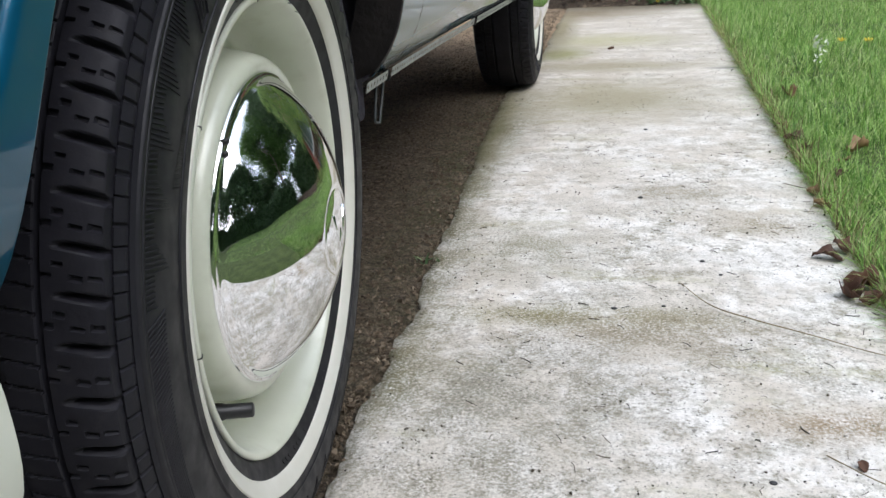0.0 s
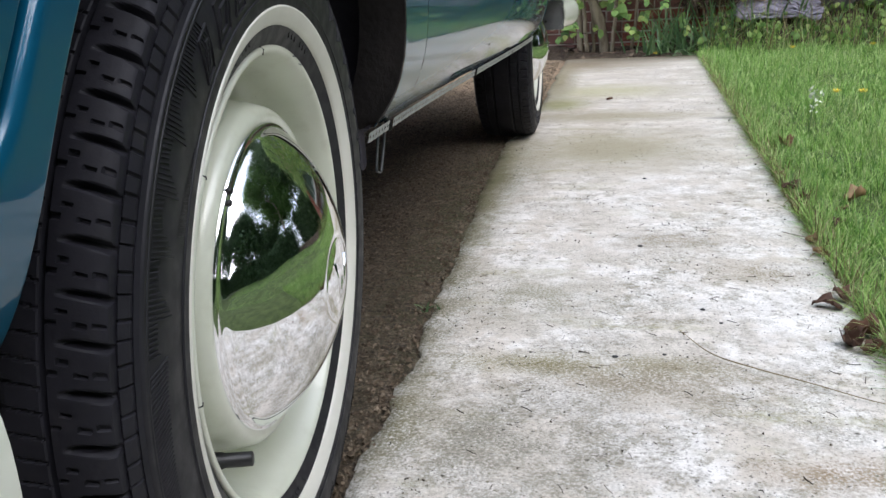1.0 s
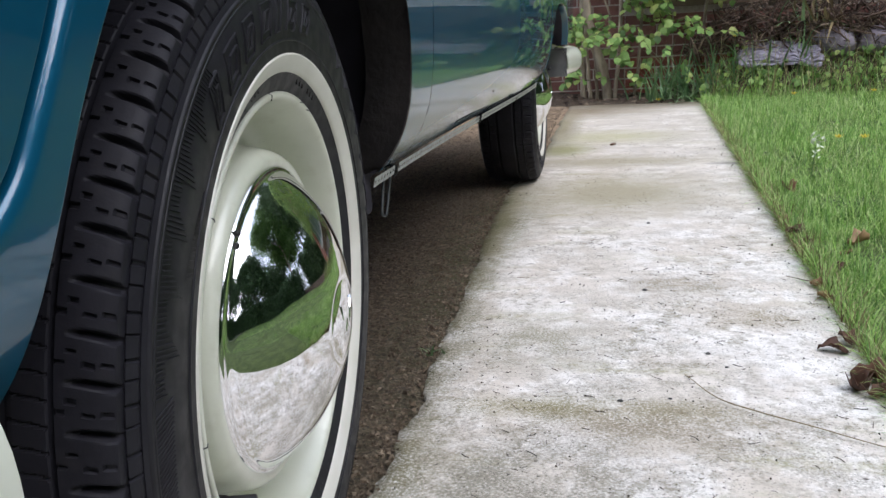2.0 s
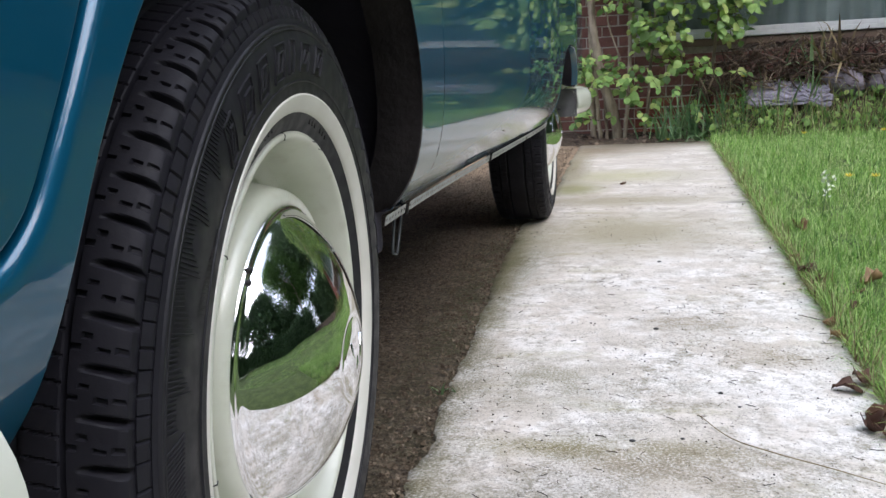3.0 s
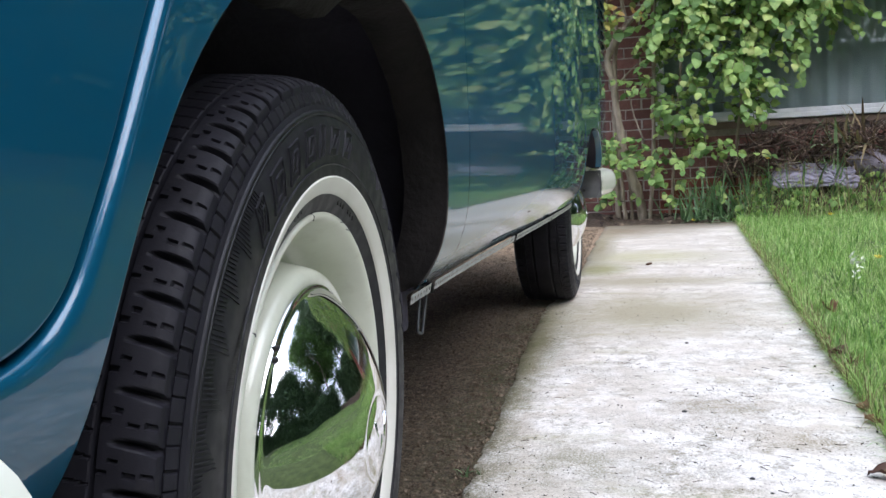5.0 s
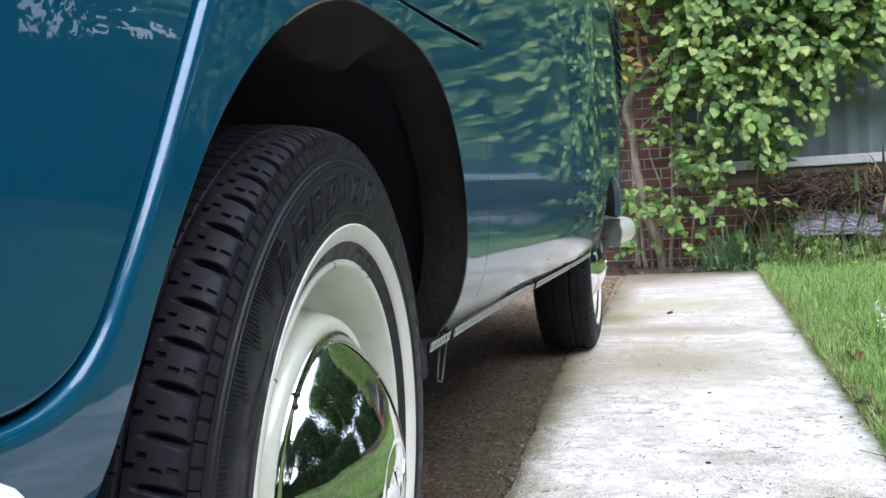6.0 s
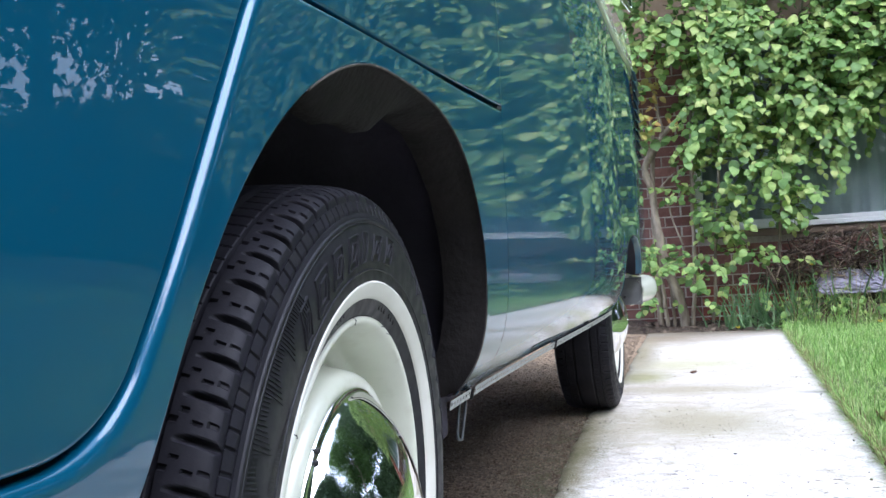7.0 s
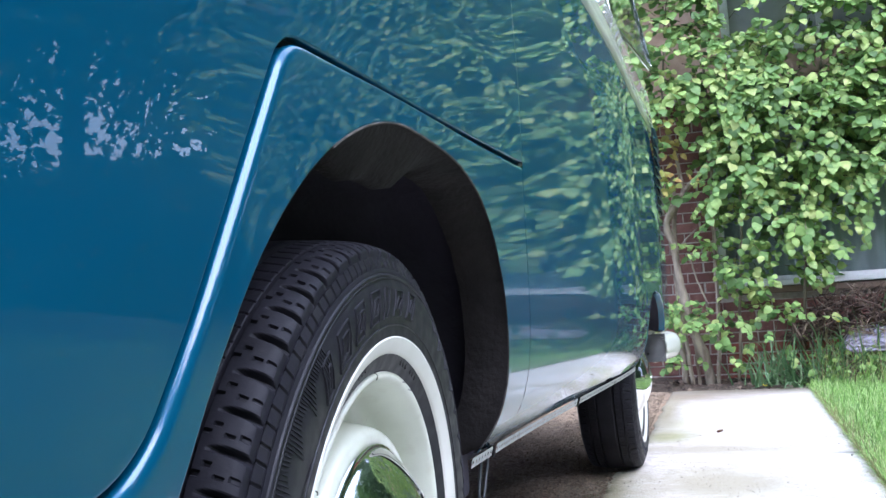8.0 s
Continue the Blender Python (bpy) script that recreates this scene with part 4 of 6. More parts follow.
band = []
for k, (out, up) in enumerate(((-0.02, -0.004), (0.0, -0.002), (0.008, 0.006), (0.010, 0.016), (0.008, 0.03), (0.006, 0.05), (0.001, 0.145), (-0.025, 0.150))):
    row = []
    for y in np.linspace(-0.9, 3.10, 90):
        row.append((float(side_x(y)) - 0.016 + out, y, float(belt_z(y)) + up))
    th = np.linspace(0, np.pi / 2, 12)[1:]
    for a in th:
        row.append((float(side_x(3.1)) - 0.24 + (0.24 - 0.016 + out) * math.cos(a), 3.10 + (0.24 + out) * math.sin(a), float(belt_z(3.1)) + up))
    band.append(row)
sheet("belt_band", band, CREAM, van, "cream band above the beltline")
for y0, y1 in ((-0.9, -0.85), (0.50, 0.60), (1.08, 1.18), (1.80, 1.86), (2.52, 3.12)):
    upper_patch("pillar", y0, y1, 1.43, 1.80)
upper_patch("cant_rail", -0.9, 3.12, 1.80, 1.90)
roof = []
for t in np.linspace(0, 1, 24):
    a = math.pi * t
    roof.append([(float(upper_x(y, 1.9)) - (WIDE - 0.22) * (0.5 - 0.5 * math.cos(a)), y, 1.9 + 0.10 * math.sin(a) ** 0.6) for y in np.linspace(-0.95, 3.2, 20)])
sheet("roof", roof, CREAM, van, "cream roof")
far_up = [[(float(upper_x(y, 1.9)) - (WIDE - 0.22) - 0.1 * (1.9 - z), y, z) for y in (-0.95, 3.2)] for z in (BELT, 1.9)]
sheet("far_upper_side", far_up, CREAM, van)
back_up = [[(x, 3.30 - 0.1 * (z - BELT), z) for x in np.linspace(-1.4, -0.1, 8)] for z in np.linspace(BELT, 1.95, 6)]
sheet("tail_upper", back_up, CREAM, van)
for y0, y1 in ((-0.83, 0.48), (0.62, 1.06), (1.20, 1.78)):
    pane = [[(float(upper_x(y, z)) - 0.014, y, z) for y in (y0, y1)] for z in (1.44, 1.79)]
    pane += [[(x - 0.004, y, z) for x, y, z in r] for r in pane[::-1]]
    sheet("side_window", [*pane, pane[0]], GLASS, van, "side window glass", smooth=False)

# pop-out rear side window, hinged at its front edge and standing open
pop = new("pop_out_window")
pop.parent = van
tagged(pop, "chrome framed side window propped open")


def pop_point(y, z, off=0.0):
    swing = 0.082 * (y - 1.87) / 0.63
    return (float(upper_x(1.87, z)) + 0.012 + swing + off, y, z)


frame_line = rounded([(1.88, 1.62), (1.88, 1.447), (2.50, 1.452), (2.46, 1.775), (1.88, 1.775), (1.88, 1.615)], [0.012, 0.012, 0.03, 0.03], 0.01)
tube("window_frame", [pop_point(y, z) for y, z in frame_line], 0.009, CHROME, pop, "chrome window frame", 8)
pane = [[pop_point(y, z) for y in (1.885, 2.485)] for z in (1.455, 1.77)]
pane += [[(x - 0.004, y, z) for x, y, z in r] for r in pane[::-1]]
sheet("window_pane", [*pane, pane[0]], GLASS, pop, smooth=False)

# cooling louvres on the rear quarter; black strips paint in the shaded slots
for k in range(9):
    z = 0.955 + 0.040 * k
    ys = np.linspace(2.74, 3.11, 10)
    sheet("louvre_slot_dark", [[(float(side_x(y)) + 0.0015, y, z + h) for y in ys] for h in (-0.019, 0.012)], GAP, van, "black strip standing in for the dark of a louvre slot")
    rows = []
    for out, h in ((0.0, 0.018), (0.008, 0.015), (0.014, 0.009), (0.015, 0.006), (0.008, 0.0075)):
        rows.append([(float(side_x(y)) + out * min(1.0, min(y - 2.735, 3.115 - y) / 0.02 + 0.1), y, z + h) for y in ys])
    sheet("louvre_slat", rows, PAINT, van, "teal pressed louvre slat")

# ---- house wall, window ----
WALL_Y, WIN_X, WIN_Z, HEAD = 5.72, 0.40, 0.70, 2.02
WIN_END, WALL_L, WALL_R = 2.9, -3.2, 3.3


def solid_wall(name, x0, x1, z0, z1, mat, label, y=WALL_Y, deep=0.22):
    ob = box(name, x0, x1, y, y + deep, z0, z1, mat, None, label, 0)
    return tagged(ob, label, "wall", kind="structure")


wall_west = solid_wall("wall_west", WALL_L, WIN_X, -0.1, HEAD + 0.1, MORTAR, "dark red brick wall with pale mortar joints")
wall_low = solid_wall("wall_low", WIN_X, WIN_END, -0.1, 0.62, MORTAR, "red brick wall below the window")
wall_east = solid_wall("wall_east", WIN_END, WALL_R, -0.1, HEAD + 0.1, MORTAR, "red brick wall beside the window")
solid_wall("wall_upper", WALL_L, WALL_R, HEAD + 0.1, 3.1, PINKBRICK, "pale pink brick wall of the upper storey", WALL_Y + 0.05)
tagged(box("lintel", WIN_X - 0.1, WIN_END + 0.1, WALL_Y - 0.02, WALL_Y + 0.2, HEAD, HEAD + 0.1, TIMBER, None, "dark timber lintel over the window"), "dark timber lintel over the window", "lintel", kind="structure")

eaves = sheet("roof", [[(x, 5.5 + 0.9 * t, 3.08 + 0.55 * t) for x in (WALL_L - 0.2, WALL_R + 0.2)] for t in np.linspace(0, 5, 6)], ROOFTILE, None, smooth=False)
tagged(eaves, "dark tiled roof slope of the house", "roof", kind="structure")
tagged(sheet("wall_side", [[(WALL_R, y, z) for y in (WALL_Y, 10.0)] for z in (-0.1, 3.1)], PINKBRICK), "pale brick side wall of the house", "wall", kind="structure")

win = thing("window_1", "wide white framed window with drawn grey green curtains", "window", kind="structure", at=(0, 0, 0))
box("window_sill", WIN_X - 0.02, WIN_END + 0.03, WALL_Y - 0.07, WALL_Y + 0.06, 0.672, 0.706, WHITEPAINT, win, "white painted window sill", 0.006)
box("sub_sill", WIN_X - 0.03, WIN_END + 0.03, WALL_Y - 0.045, WALL_Y + 0.1, 0.618, 0.668, TIMBER, win, "brown timber below the sill", 0.006)
for x0, x1 in ((WIN_X, WIN_X + 0.05), (2.40, 2.46), (WIN_END - 0.05, WIN_END)):
    box("window_frame", x0, x1, WALL_Y + 0.02, WALL_Y + 0.09, 0.706, HEAD, WHITEPAINT, win, "white window post", 0.005)
box("window_frame", WIN_X, WIN_END, WALL_Y + 0.02, WALL_Y + 0.09, HEAD - 0.06, HEAD - 0.002, WHITEPAINT, win, "white window head", 0.005)
box("window_frame", WIN_X, WIN_END, WALL_Y + 0.02, WALL_Y + 0.09, 0.708, 0.74, WHITEPAINT, win, "white bottom rail", 0.005)
for x0, x1 in ((WIN_X + 0.05, 2.40), (2.46, WIN_END - 0.05)):
    g = box("window_pane", x0, x1, WALL_Y + 0.052, WALL_Y + 0.058, 0.74, HEAD - 0.06, GLASS, win, "", 0)
    g.visible_shadow = False
cur = []
xs = np.linspace(WIN_X, WIN_END, 420)
for z in np.linspace(0.66, HEAD + 0.04, 8):
    cur.append([(x, WALL_Y + 0.17 + 0.018 * math.sin(x * 46 + 2 * fbm(x * 2, 0.3)) + 0.02 * fbm(x * 7, z * 0.4), z) for x in xs])
curtain = sheet("curtain", cur, CURTAIN, None, flip=True)
tagged(curtain, "grey green curtains drawn behind the window", "curtain")
room = box("wall_room", WIN_X - 0.1, WIN_END + 0.1, WALL_Y + 0.45, WALL_Y + 0.6, 0.3, HEAD + 0.1, MORTAR, None, "", 0)
tagged(room, "dim plastered wall inside the room", "wall", kind="structure")

win2 = thing("window_2", "white framed upper window behind the climber", "window", kind="structure")
for x0, x1, z0, z1 in ((0.55, 0.61, 2.42, 3.3), (1.2, 1.25, 2.42, 3.3), (1.9, 1.96, 2.42, 3.3), (0.5, 2.0, 2.36, 2.44), (0.5, 2.0, 3.3, 3.36)):
    box("window_frame", x0, x1, WALL_Y - 0.01, WALL_Y + 0.06, z0, z1, WHITEPAINT, win2, "white window frame", 0.005)
# opaque pane: the sky it would reflect is painted as pale grey
box("window_pane", 0.61, 1.9, WALL_Y + 0.035, WALL_Y + 0.042, 2.44, 3.3, simple("sky_lit_pane", (0.34, 0.34, 0.40), (0.55, 0.55, 0.58), 3, 0.08), win2, "", 0)


# ---- climber, canes and plants of the bed ----
LEAF_T = [(0.05, 0.16), (0.18, 0.34), (0.38, 0.41), (0.60, 0.35), (0.82, 0.18)]
LEAF_V = np.array([(0, 0, 0), *[(side * w, t, 0.14 * w - 0.10 * t * t) for t, w in LEAF_T for side in (-1, 0, 1)], (0, 1.0, -0.12)])
LEAF_F = [(0, 2, 1), (0, 3, 2), *[(3 * k + 1 + j, 3 * k + 2 + j, 3 * k + 5 + j, 3 * k + 4 + j) for k in range(4) for j in (0, 1)], (13, 14, 16), (14, 15, 16)]


FAR_LEAF_V = np.array([(0, 0, 0), (-0.36, 0.42, 0.04), (0, 0.5, -0.03), (0.36, 0.42, 0.04), (0, 1.0, -0.08)])
FAR_LEAF_F = [(0, 2, 1), (0, 3, 2), (1, 2, 4), (2, 3, 4)]


def frames_for(tips, normals):
    y = tips / np.linalg.norm(tips, axis=1)[:, None]
    z = normals - (normals * y).sum(1)[:, None] * y
    z /= np.linalg.norm(z, axis=1)[:, None] + 1e-9
    return np.stack([np.cross(y, z), y, z], 2)


def many(template, faces, places, tips, normals, sizes):
    turn = frames_for(tips, normals)
    v = places[:, None] + np.einsum("nij,vj->nvi", turn, template) * sizes[:, None, None]
    n, k = len(places), len(template)
    f = [tuple(q + i * k for q in face) for i in range(n) for face in faces]
    return v.reshape(-1, 3), f


def quick_mesh(name, verts, faces, mat, parent=None, label="", smooth=False):
    return mesh_part(name, verts, faces, mat, parent, label, smooth)


def leaf_cloud(n, where, lo, hi, lean=(0, -0.75, 0.55), seed=1, spread=0.75):
    r = np.random.default_rng(seed)
    p = where(r, n)
    n = len(p)
    tips = np.stack([r.normal(0, 0.8, n), r.normal(-0.35, 0.4, n), r.normal(-0.75, 0.45, n)], 1)
    normals = np.array(lean) + r.normal(0, spread * 0.6, (n, 3))
    sizes = r.uniform(lo, hi, n) * r.choice([0.6, 0.85, 1.0, 1.15], n)
    return p, tips, normals, sizes


def climber_edge(x):
    """The ragged lower edge of the hanging foliage."""
    return 1.32 - 0.40 * math.exp(-((x - 0.88) / 0.32) ** 2) + 0.06 * smoothstep((x - 1.25) / 0.5) + 0.16 * fbm(x * 3.1, 0.2)


def climber_place(r, n):
    out = []
    while len(out) < n:
        x, z = r.uniform(-0.6, 3.2), r.uniform(0.75, 4.1)
        low = climber_edge(x)
        dens = smoothstep((z - low) / 0.22) * (0.45 + 0.55 * smoothstep((fbm(x * 2.6, z * 2.6, 1.3) + 0.28) / 0.35))
        if x < 0.36:
            dens *= smoothstep((z - 1.74) / 0.25) * 0.6
        if z > 2.75:
            dens *= 0.7
        elif z > 2.15:
            dens *= 0.55 + 0.45 * smoothstep(fbm(x * 1.8, z * 1.8, 5.0) * 4)
        dens *= 1 - 0.9 * math.exp(-(((x - 1.16) / 0.24) ** 2) - ((z - 2.44) / 0.15) ** 2) - 0.7 * math.exp(-(((x - 0.66) / 0.18) ** 2) - ((z - 2.68) / 0.14) ** 2)
        if r.random() < dens:
            out.append((x, r.uniform(5.22, 5.66) - 0.10 * smoothstep((z - 1.4)), z))
    return np.array(out)


climber = thing("climbing_shrub", "leafy green climbing shrub grown over the wall and window", "shrub", at=(0, 0, 0))


def leafy_shoots(n, place, seed, lo, hi, reach=(7, 15)):
    """Shoots that arch outward and droop, with leaves set alternately along them."""
    r = np.random.default_rng(seed)
    spots, tipv, nrm, size, sv, sf = [], [], [], [], [], []
    for q in place(r, n):
        d = np.array((r.normal(0, 0.7), -0.35 - 0.4 * r.random(), r.normal(0.25, 0.5)))
        d /= np.linalg.norm(d)
        q = q.copy()
        path = [q.copy()]
        k = int(r.integers(*reach))
        big = r.uniform(lo, hi)
        for i in range(k):
            d = d + (0, 0, -0.09) + r.normal(0, 0.07, 3)
            d /= np.linalg.norm(d)
            q = q + d * big * 0.55
            q[1] = min(max(q[1], 5.08), 5.68)
            path.append(q.copy())
            side = np.cross(d, (0, 0, 1.0)) * (1 if i % 2 else -1)
            out = 0.40 * d + 0.75 * side + np.array((0, -0.22, -0.55)) + r.normal(0, 0.22, 3)
            spots.append(q.copy())
            tipv.append(out)
            nrm.append(np.array((0.10, -0.78, 0.62)) + r.normal(0, 0.33, 3))
            size.append(big * (1.1 - 0.55 * abs(i / k - 0.35)) * r.uniform(0.8, 1.15))
        a, b = tube_data(np.array(path), [0.0028, 0.0012], 4, len(sv))
        sv += list(a)
        sf += b
    return np.array(spots), np.array(tipv), np.array(nrm), np.array(size), sv, sf


p, tips, normals, sizes, sv, sf = leafy_shoots(1900, climber_place, 3, 0.052, 0.086)
tagged(mesh_part("twig_mass", sv, sf, TWIG, climber), "thin leafy shoots", kind="stuff")
near = np.argsort(p[:, 1] + 0.3 * np.abs(p[:, 0] - 0.8) + 0.2 * np.abs(p[:, 2] - 1.7))[:260]
rest = np.setdiff1d(np.arange(len(p)), near)
v, f = many(LEAF_V, LEAF_F, p[rest], tips[rest], normals[rest], sizes[rest])
tagged(quick_mesh("foliage", v, f, LEAF, climber, "", True), "dense ovate green leaves", kind="stuff")
leaf_meshes = []
for k in range(4):
    lv = LEAF_V * (1 + 0.12 * (k - 1.5), 1, 1 + 0.5 * k)
    me = bpy.data.meshes.new("leaf")
    me.from_pydata([tuple(q) for q in lv], [], LEAF_F)
    me.materials.append(LEAF_ONE)
    me.polygons.foreach_set("use_smooth", np.ones(len(me.polygons), bool))
    leaf_meshes.append(me)
turns = frames_for(tips, normals)
for k in near:
    ob = new("leaf", leaf_meshes[int(k) % 4])
    ob.parent = climber
    ob.matrix_basis = Matrix.Translation(p[k]) @ Matrix(turns[k].tolist()).to_4x4() @ Matrix.Scale(float(sizes[k]), 4)

# leafy shoots standing in front of the brickwork
def sprig_place(r, n):
    spots = np.array([(0.28, 0.95, 0.06), (0.44, 1.15, 0.12), (0.60, 1.12, 0.15), (0.62, 0.92, 0.14), (0.78, 1.02, 0.16), (0.95, 1.05, 0.15), (0.52, 0.76, 0.10), (0.44, 0.62, 0.09), (0.58, 0.56, 0.10), (0.78, 0.42, 0.13), (0.72, 0.50, 0.10), (1.02, 0.70, 0.07), (1.00, 0.84, 0.08), (0.45, 0.27, 0.07), (0.10, 0.20, 0.06), (0.04, 0.52, 0.07), (0.28, 0.42, 0.06), (-0.02, 1.42, 0.05), (0.0, 1.80, 0.13)])
    k = r.integers(0, len(spots), n)
    q = spots[k]
    return np.stack([q[:, 0] + r.normal(0, 1, n) * q[:, 2] * 0.75, 5.30 + r.uniform(-0.1, 0.25, n), np.maximum(0.04, q[:, 1] + r.normal(0, 1, n) * q[:, 2] * 0.8)], 1)


sp = leafy_shoots(170, sprig_place, 5, 0.046, 0.074, (4, 8))
v, f = many(LEAF_V, LEAF_F, *sp[:4])
tagged(mesh_part("sprig_wood", sp[4], sp[5], TWIG, climber), "thin shoots", kind="stuff")
tagged(quick_mesh("sprig_foliage", v, f, LEAF, climber, "", True), "light green leafy shoots", kind="stuff")

def yellow_place(r, n):
    return np.stack([r.normal(0.05, 0.09, n), 5.32 + r.uniform(-0.05, 0.1, n), r.normal(1.52, 0.16, n)], 1)


yl = leafy_shoots(16, yellow_place, 6, 0.05, 0.075, (3, 6))
v, f = many(LEAF_V, LEAF_F, *yl[:4])
tagged(mesh_part("yellowed_foliage", v, f, islands("yellowed_leaf", [(0.30, 0.36, 0.08), (0.45, 0.40, 0.12), (0.48, 0.27, 0.10)], 0.5, 0.4), climber, "", True), "yellowing leaves beside the trunk", kind="stuff")

TY = 5.40
trunk = spline([(0.285, TY, -0.02), (0.245, TY, 0.20), (0.160, TY, 0.48), (0.115, TY, 0.80), (0.100, TY, 0.97), (0.062, TY, 1.13), (0.105, TY, 1.23), (0.170, TY, 1.32), (0.205, TY, 1.38)], 6)
knots = np.interp(np.linspace(0, 1, len(trunk)), [0, 0.4, 0.72, 0.78, 1], [0.040, 0.028, 0.026, 0.030, 0.019]) * (1 + 0.12 * rng.normal(size=len(trunk)))
tube("trunk", trunk, knots, BARK, climber, "crooked grey brown trunk", 10)
tube("limb", spline([(0.200, TY, 1.37), (0.29, TY - 0.02, 1.45), (0.385, TY - 0.03, 1.52), (0.50, TY - 0.05, 1.75), (0.52, TY, 2.1)], 6), [0.019, 0.014, 0.008], BARK, climber)
tube("limb", spline([(0.203, TY, 1.37), (0.178, TY, 1.50), (0.160, TY + 0.02, 1.66), (0.10, TY, 1.95), (0.14, TY, 2.4)], 6), [0.017, 0.012, 0.007], BARK, climber)
tube("limb", spline([(0.12, TY, 0.95), (0.19, TY - 0.02, 1.03), (0.27, TY - 0.03, 1.10)], 5), [0.008, 0.004], BARK, climber)
for path, r0 in (
    ([(0.105, TY, 0.0), (0.10, TY + 0.03, 0.45), (0.10, TY + 0.05, 0.9), (0.13, TY + 0.08, 1.5)], 0.020),
    ([(0.155, TY - 0.03, 0.0), (0.13, TY, 0.4), (0.125, TY, 0.75)], 0.014),
    ([(0.325, TY - 0.05, 0.0), (0.358, TY - 0.05, 0.48), (0.372, TY - 0.04, 1.1), (0.392, TY - 0.02, 1.5), (0.40, TY, 2.3)], 0.013),
    ([(0.462, TY, 0.0), (0.50, TY, 0.48), (0.545, TY, 0.95), (0.59, TY, 1.5), (0.66, TY, 2.2)], 0.010),
    ([(0.30, TY, 0.55), (0.22, TY, 0.80), (0.20, TY, 0.95)], 0.006),
    ([(0.20, TY, 0.0), (0.19, TY + 0.02, 0.25), (0.17, TY + 0.02, 0.42)], 0.011),
    ([(0.9, TY + 0.1, 0.3), (1.0, TY + 0.05, 1.2), (1.2, TY, 2.4)], 0.010),
    ([(0.7, TY + 0.1, 1.2), (1.1, TY + 0.05, 1.9), (1.7, TY, 2.35)], 0.008),
):
    q = spline(path, 7) + np.r_[0, 0, 0] + rng.normal(0, 0.0025, (7 * (len(path) - 1) + 1, 3))
    tube("stem", q, [r0 * 1.15, r0 * 0.8], BARK, climber, "upright brown stem", 7)

# sword leaved clumps, tall weeds and dry stalks
BLADE_V = np.array([(-0.5, 0, 0), (0.5, 0, 0), (-0.42, 0.4, 0.02), (0.42, 0.4, 0.02), (-0.26, 0.75, 0.12), (0.26, 0.75, 0.12), (0, 1, 0.30)])
BLADE_F = [(0, 1, 3, 2), (2, 3, 5, 4), (4, 5, 6)]


def blades(places, lengths, widths, lean, seed):
    r = np.random.default_rng(seed)
    n = len(places)
    az = r.uniform(0, 2 * np.pi, n)
    tilt = np.abs(r.normal(0, lean, n))
    tips = np.stack([np.sin(tilt) * np.cos(az), np.sin(tilt) * np.sin(az), np.cos(tilt)], 1)
    normals = np.stack([np.cos(az), np.sin(az), -np.tan(np.clip(tilt, 0, 1.2))], 1) + r.normal(0, 0.25, (n, 3))
    turn = frames_for(tips, normals)
    t = BLADE_V[None] * np.stack([widths, lengths, lengths], 1)[:, None]
    t[:, :, 2] *= r.uniform(0.2, 1.8, n)[:, None]
    v = places[:, None] + np.einsum("nij,nvj->nvi", turn, t)
    corners = np.array([q for face in BLADE_F for q in face])
    loops = (corners[None] + 7 * np.arange(n)[:, None]).ravel()
    sizes = np.tile([len(face) for face in BLADE_F], n)
    return v.reshape(-1, 3), (loops, sizes)


def blade_mesh(name, v, packed, mat):
    loops, sizes = packed
    me = bpy.data.meshes.new(name)
    me.vertices.add(len(v))
    me.vertices.foreach_set("co", v.astype(np.float32).ravel())
    me.loops.add(len(loops))
    me.loops.foreach_set("vertex_index", loops.astype(np.int32))
    me.polygons.add(len(sizes))
    me.polygons.foreach_set("loop_start", np.r_[0, np.cumsum(sizes)[:-1]].astype(np.int32))
    me.update(calc_edges=True)
    me.materials.append(mat)
    return new(name, me)


def clump(name, x, y, z, n, length, width, lean, mat, label, category, seed, spread=0.08):
    r = np.random.default_rng(seed)
    places = np.stack([x + r.normal(0, spread, n), y + r.normal(0, spread * 0.5, n), np.full(n, z)], 1)
    v, f = blades(places, length * r.uniform(0.6, 1.1, n), width * r.uniform(0.7, 1.2, n), lean, seed)
    ob = blade_mesh(name, v, f, mat)
    return tagged(ob, label, category, "plants of the bed")


for k, (x, y, n, ln) in enumerate(((0.62, 5.24, 34, 0.34), (0.74, 5.28, 40, 0.42), (0.86, 5.26, 30, 0.36), (0.95, 5.34, 26, 0.40), (1.25, 5.35, 24, 0.40), (1.55, 5.34, 22, 0.42), (2.3, 5.35, 24, 0.42))):
    clump("sword_leaf_plant", x, y, max(0.0, float(bed_height(x, y)) - 0.02), n, ln, 0.017, 0.72, SWORD, "clump of narrow green sword shaped leaves", "plant", 20 + k)


def weeds(n, seed):
    r = np.random.default_rng(seed)
    x, y = r.uniform(0.92, 4.2, n), r.uniform(5.08, 5.45, n)
    return np.stack([x, y, [float(bed_height(a, b)) - 0.02 for a, b in zip(x, y)]], 1)


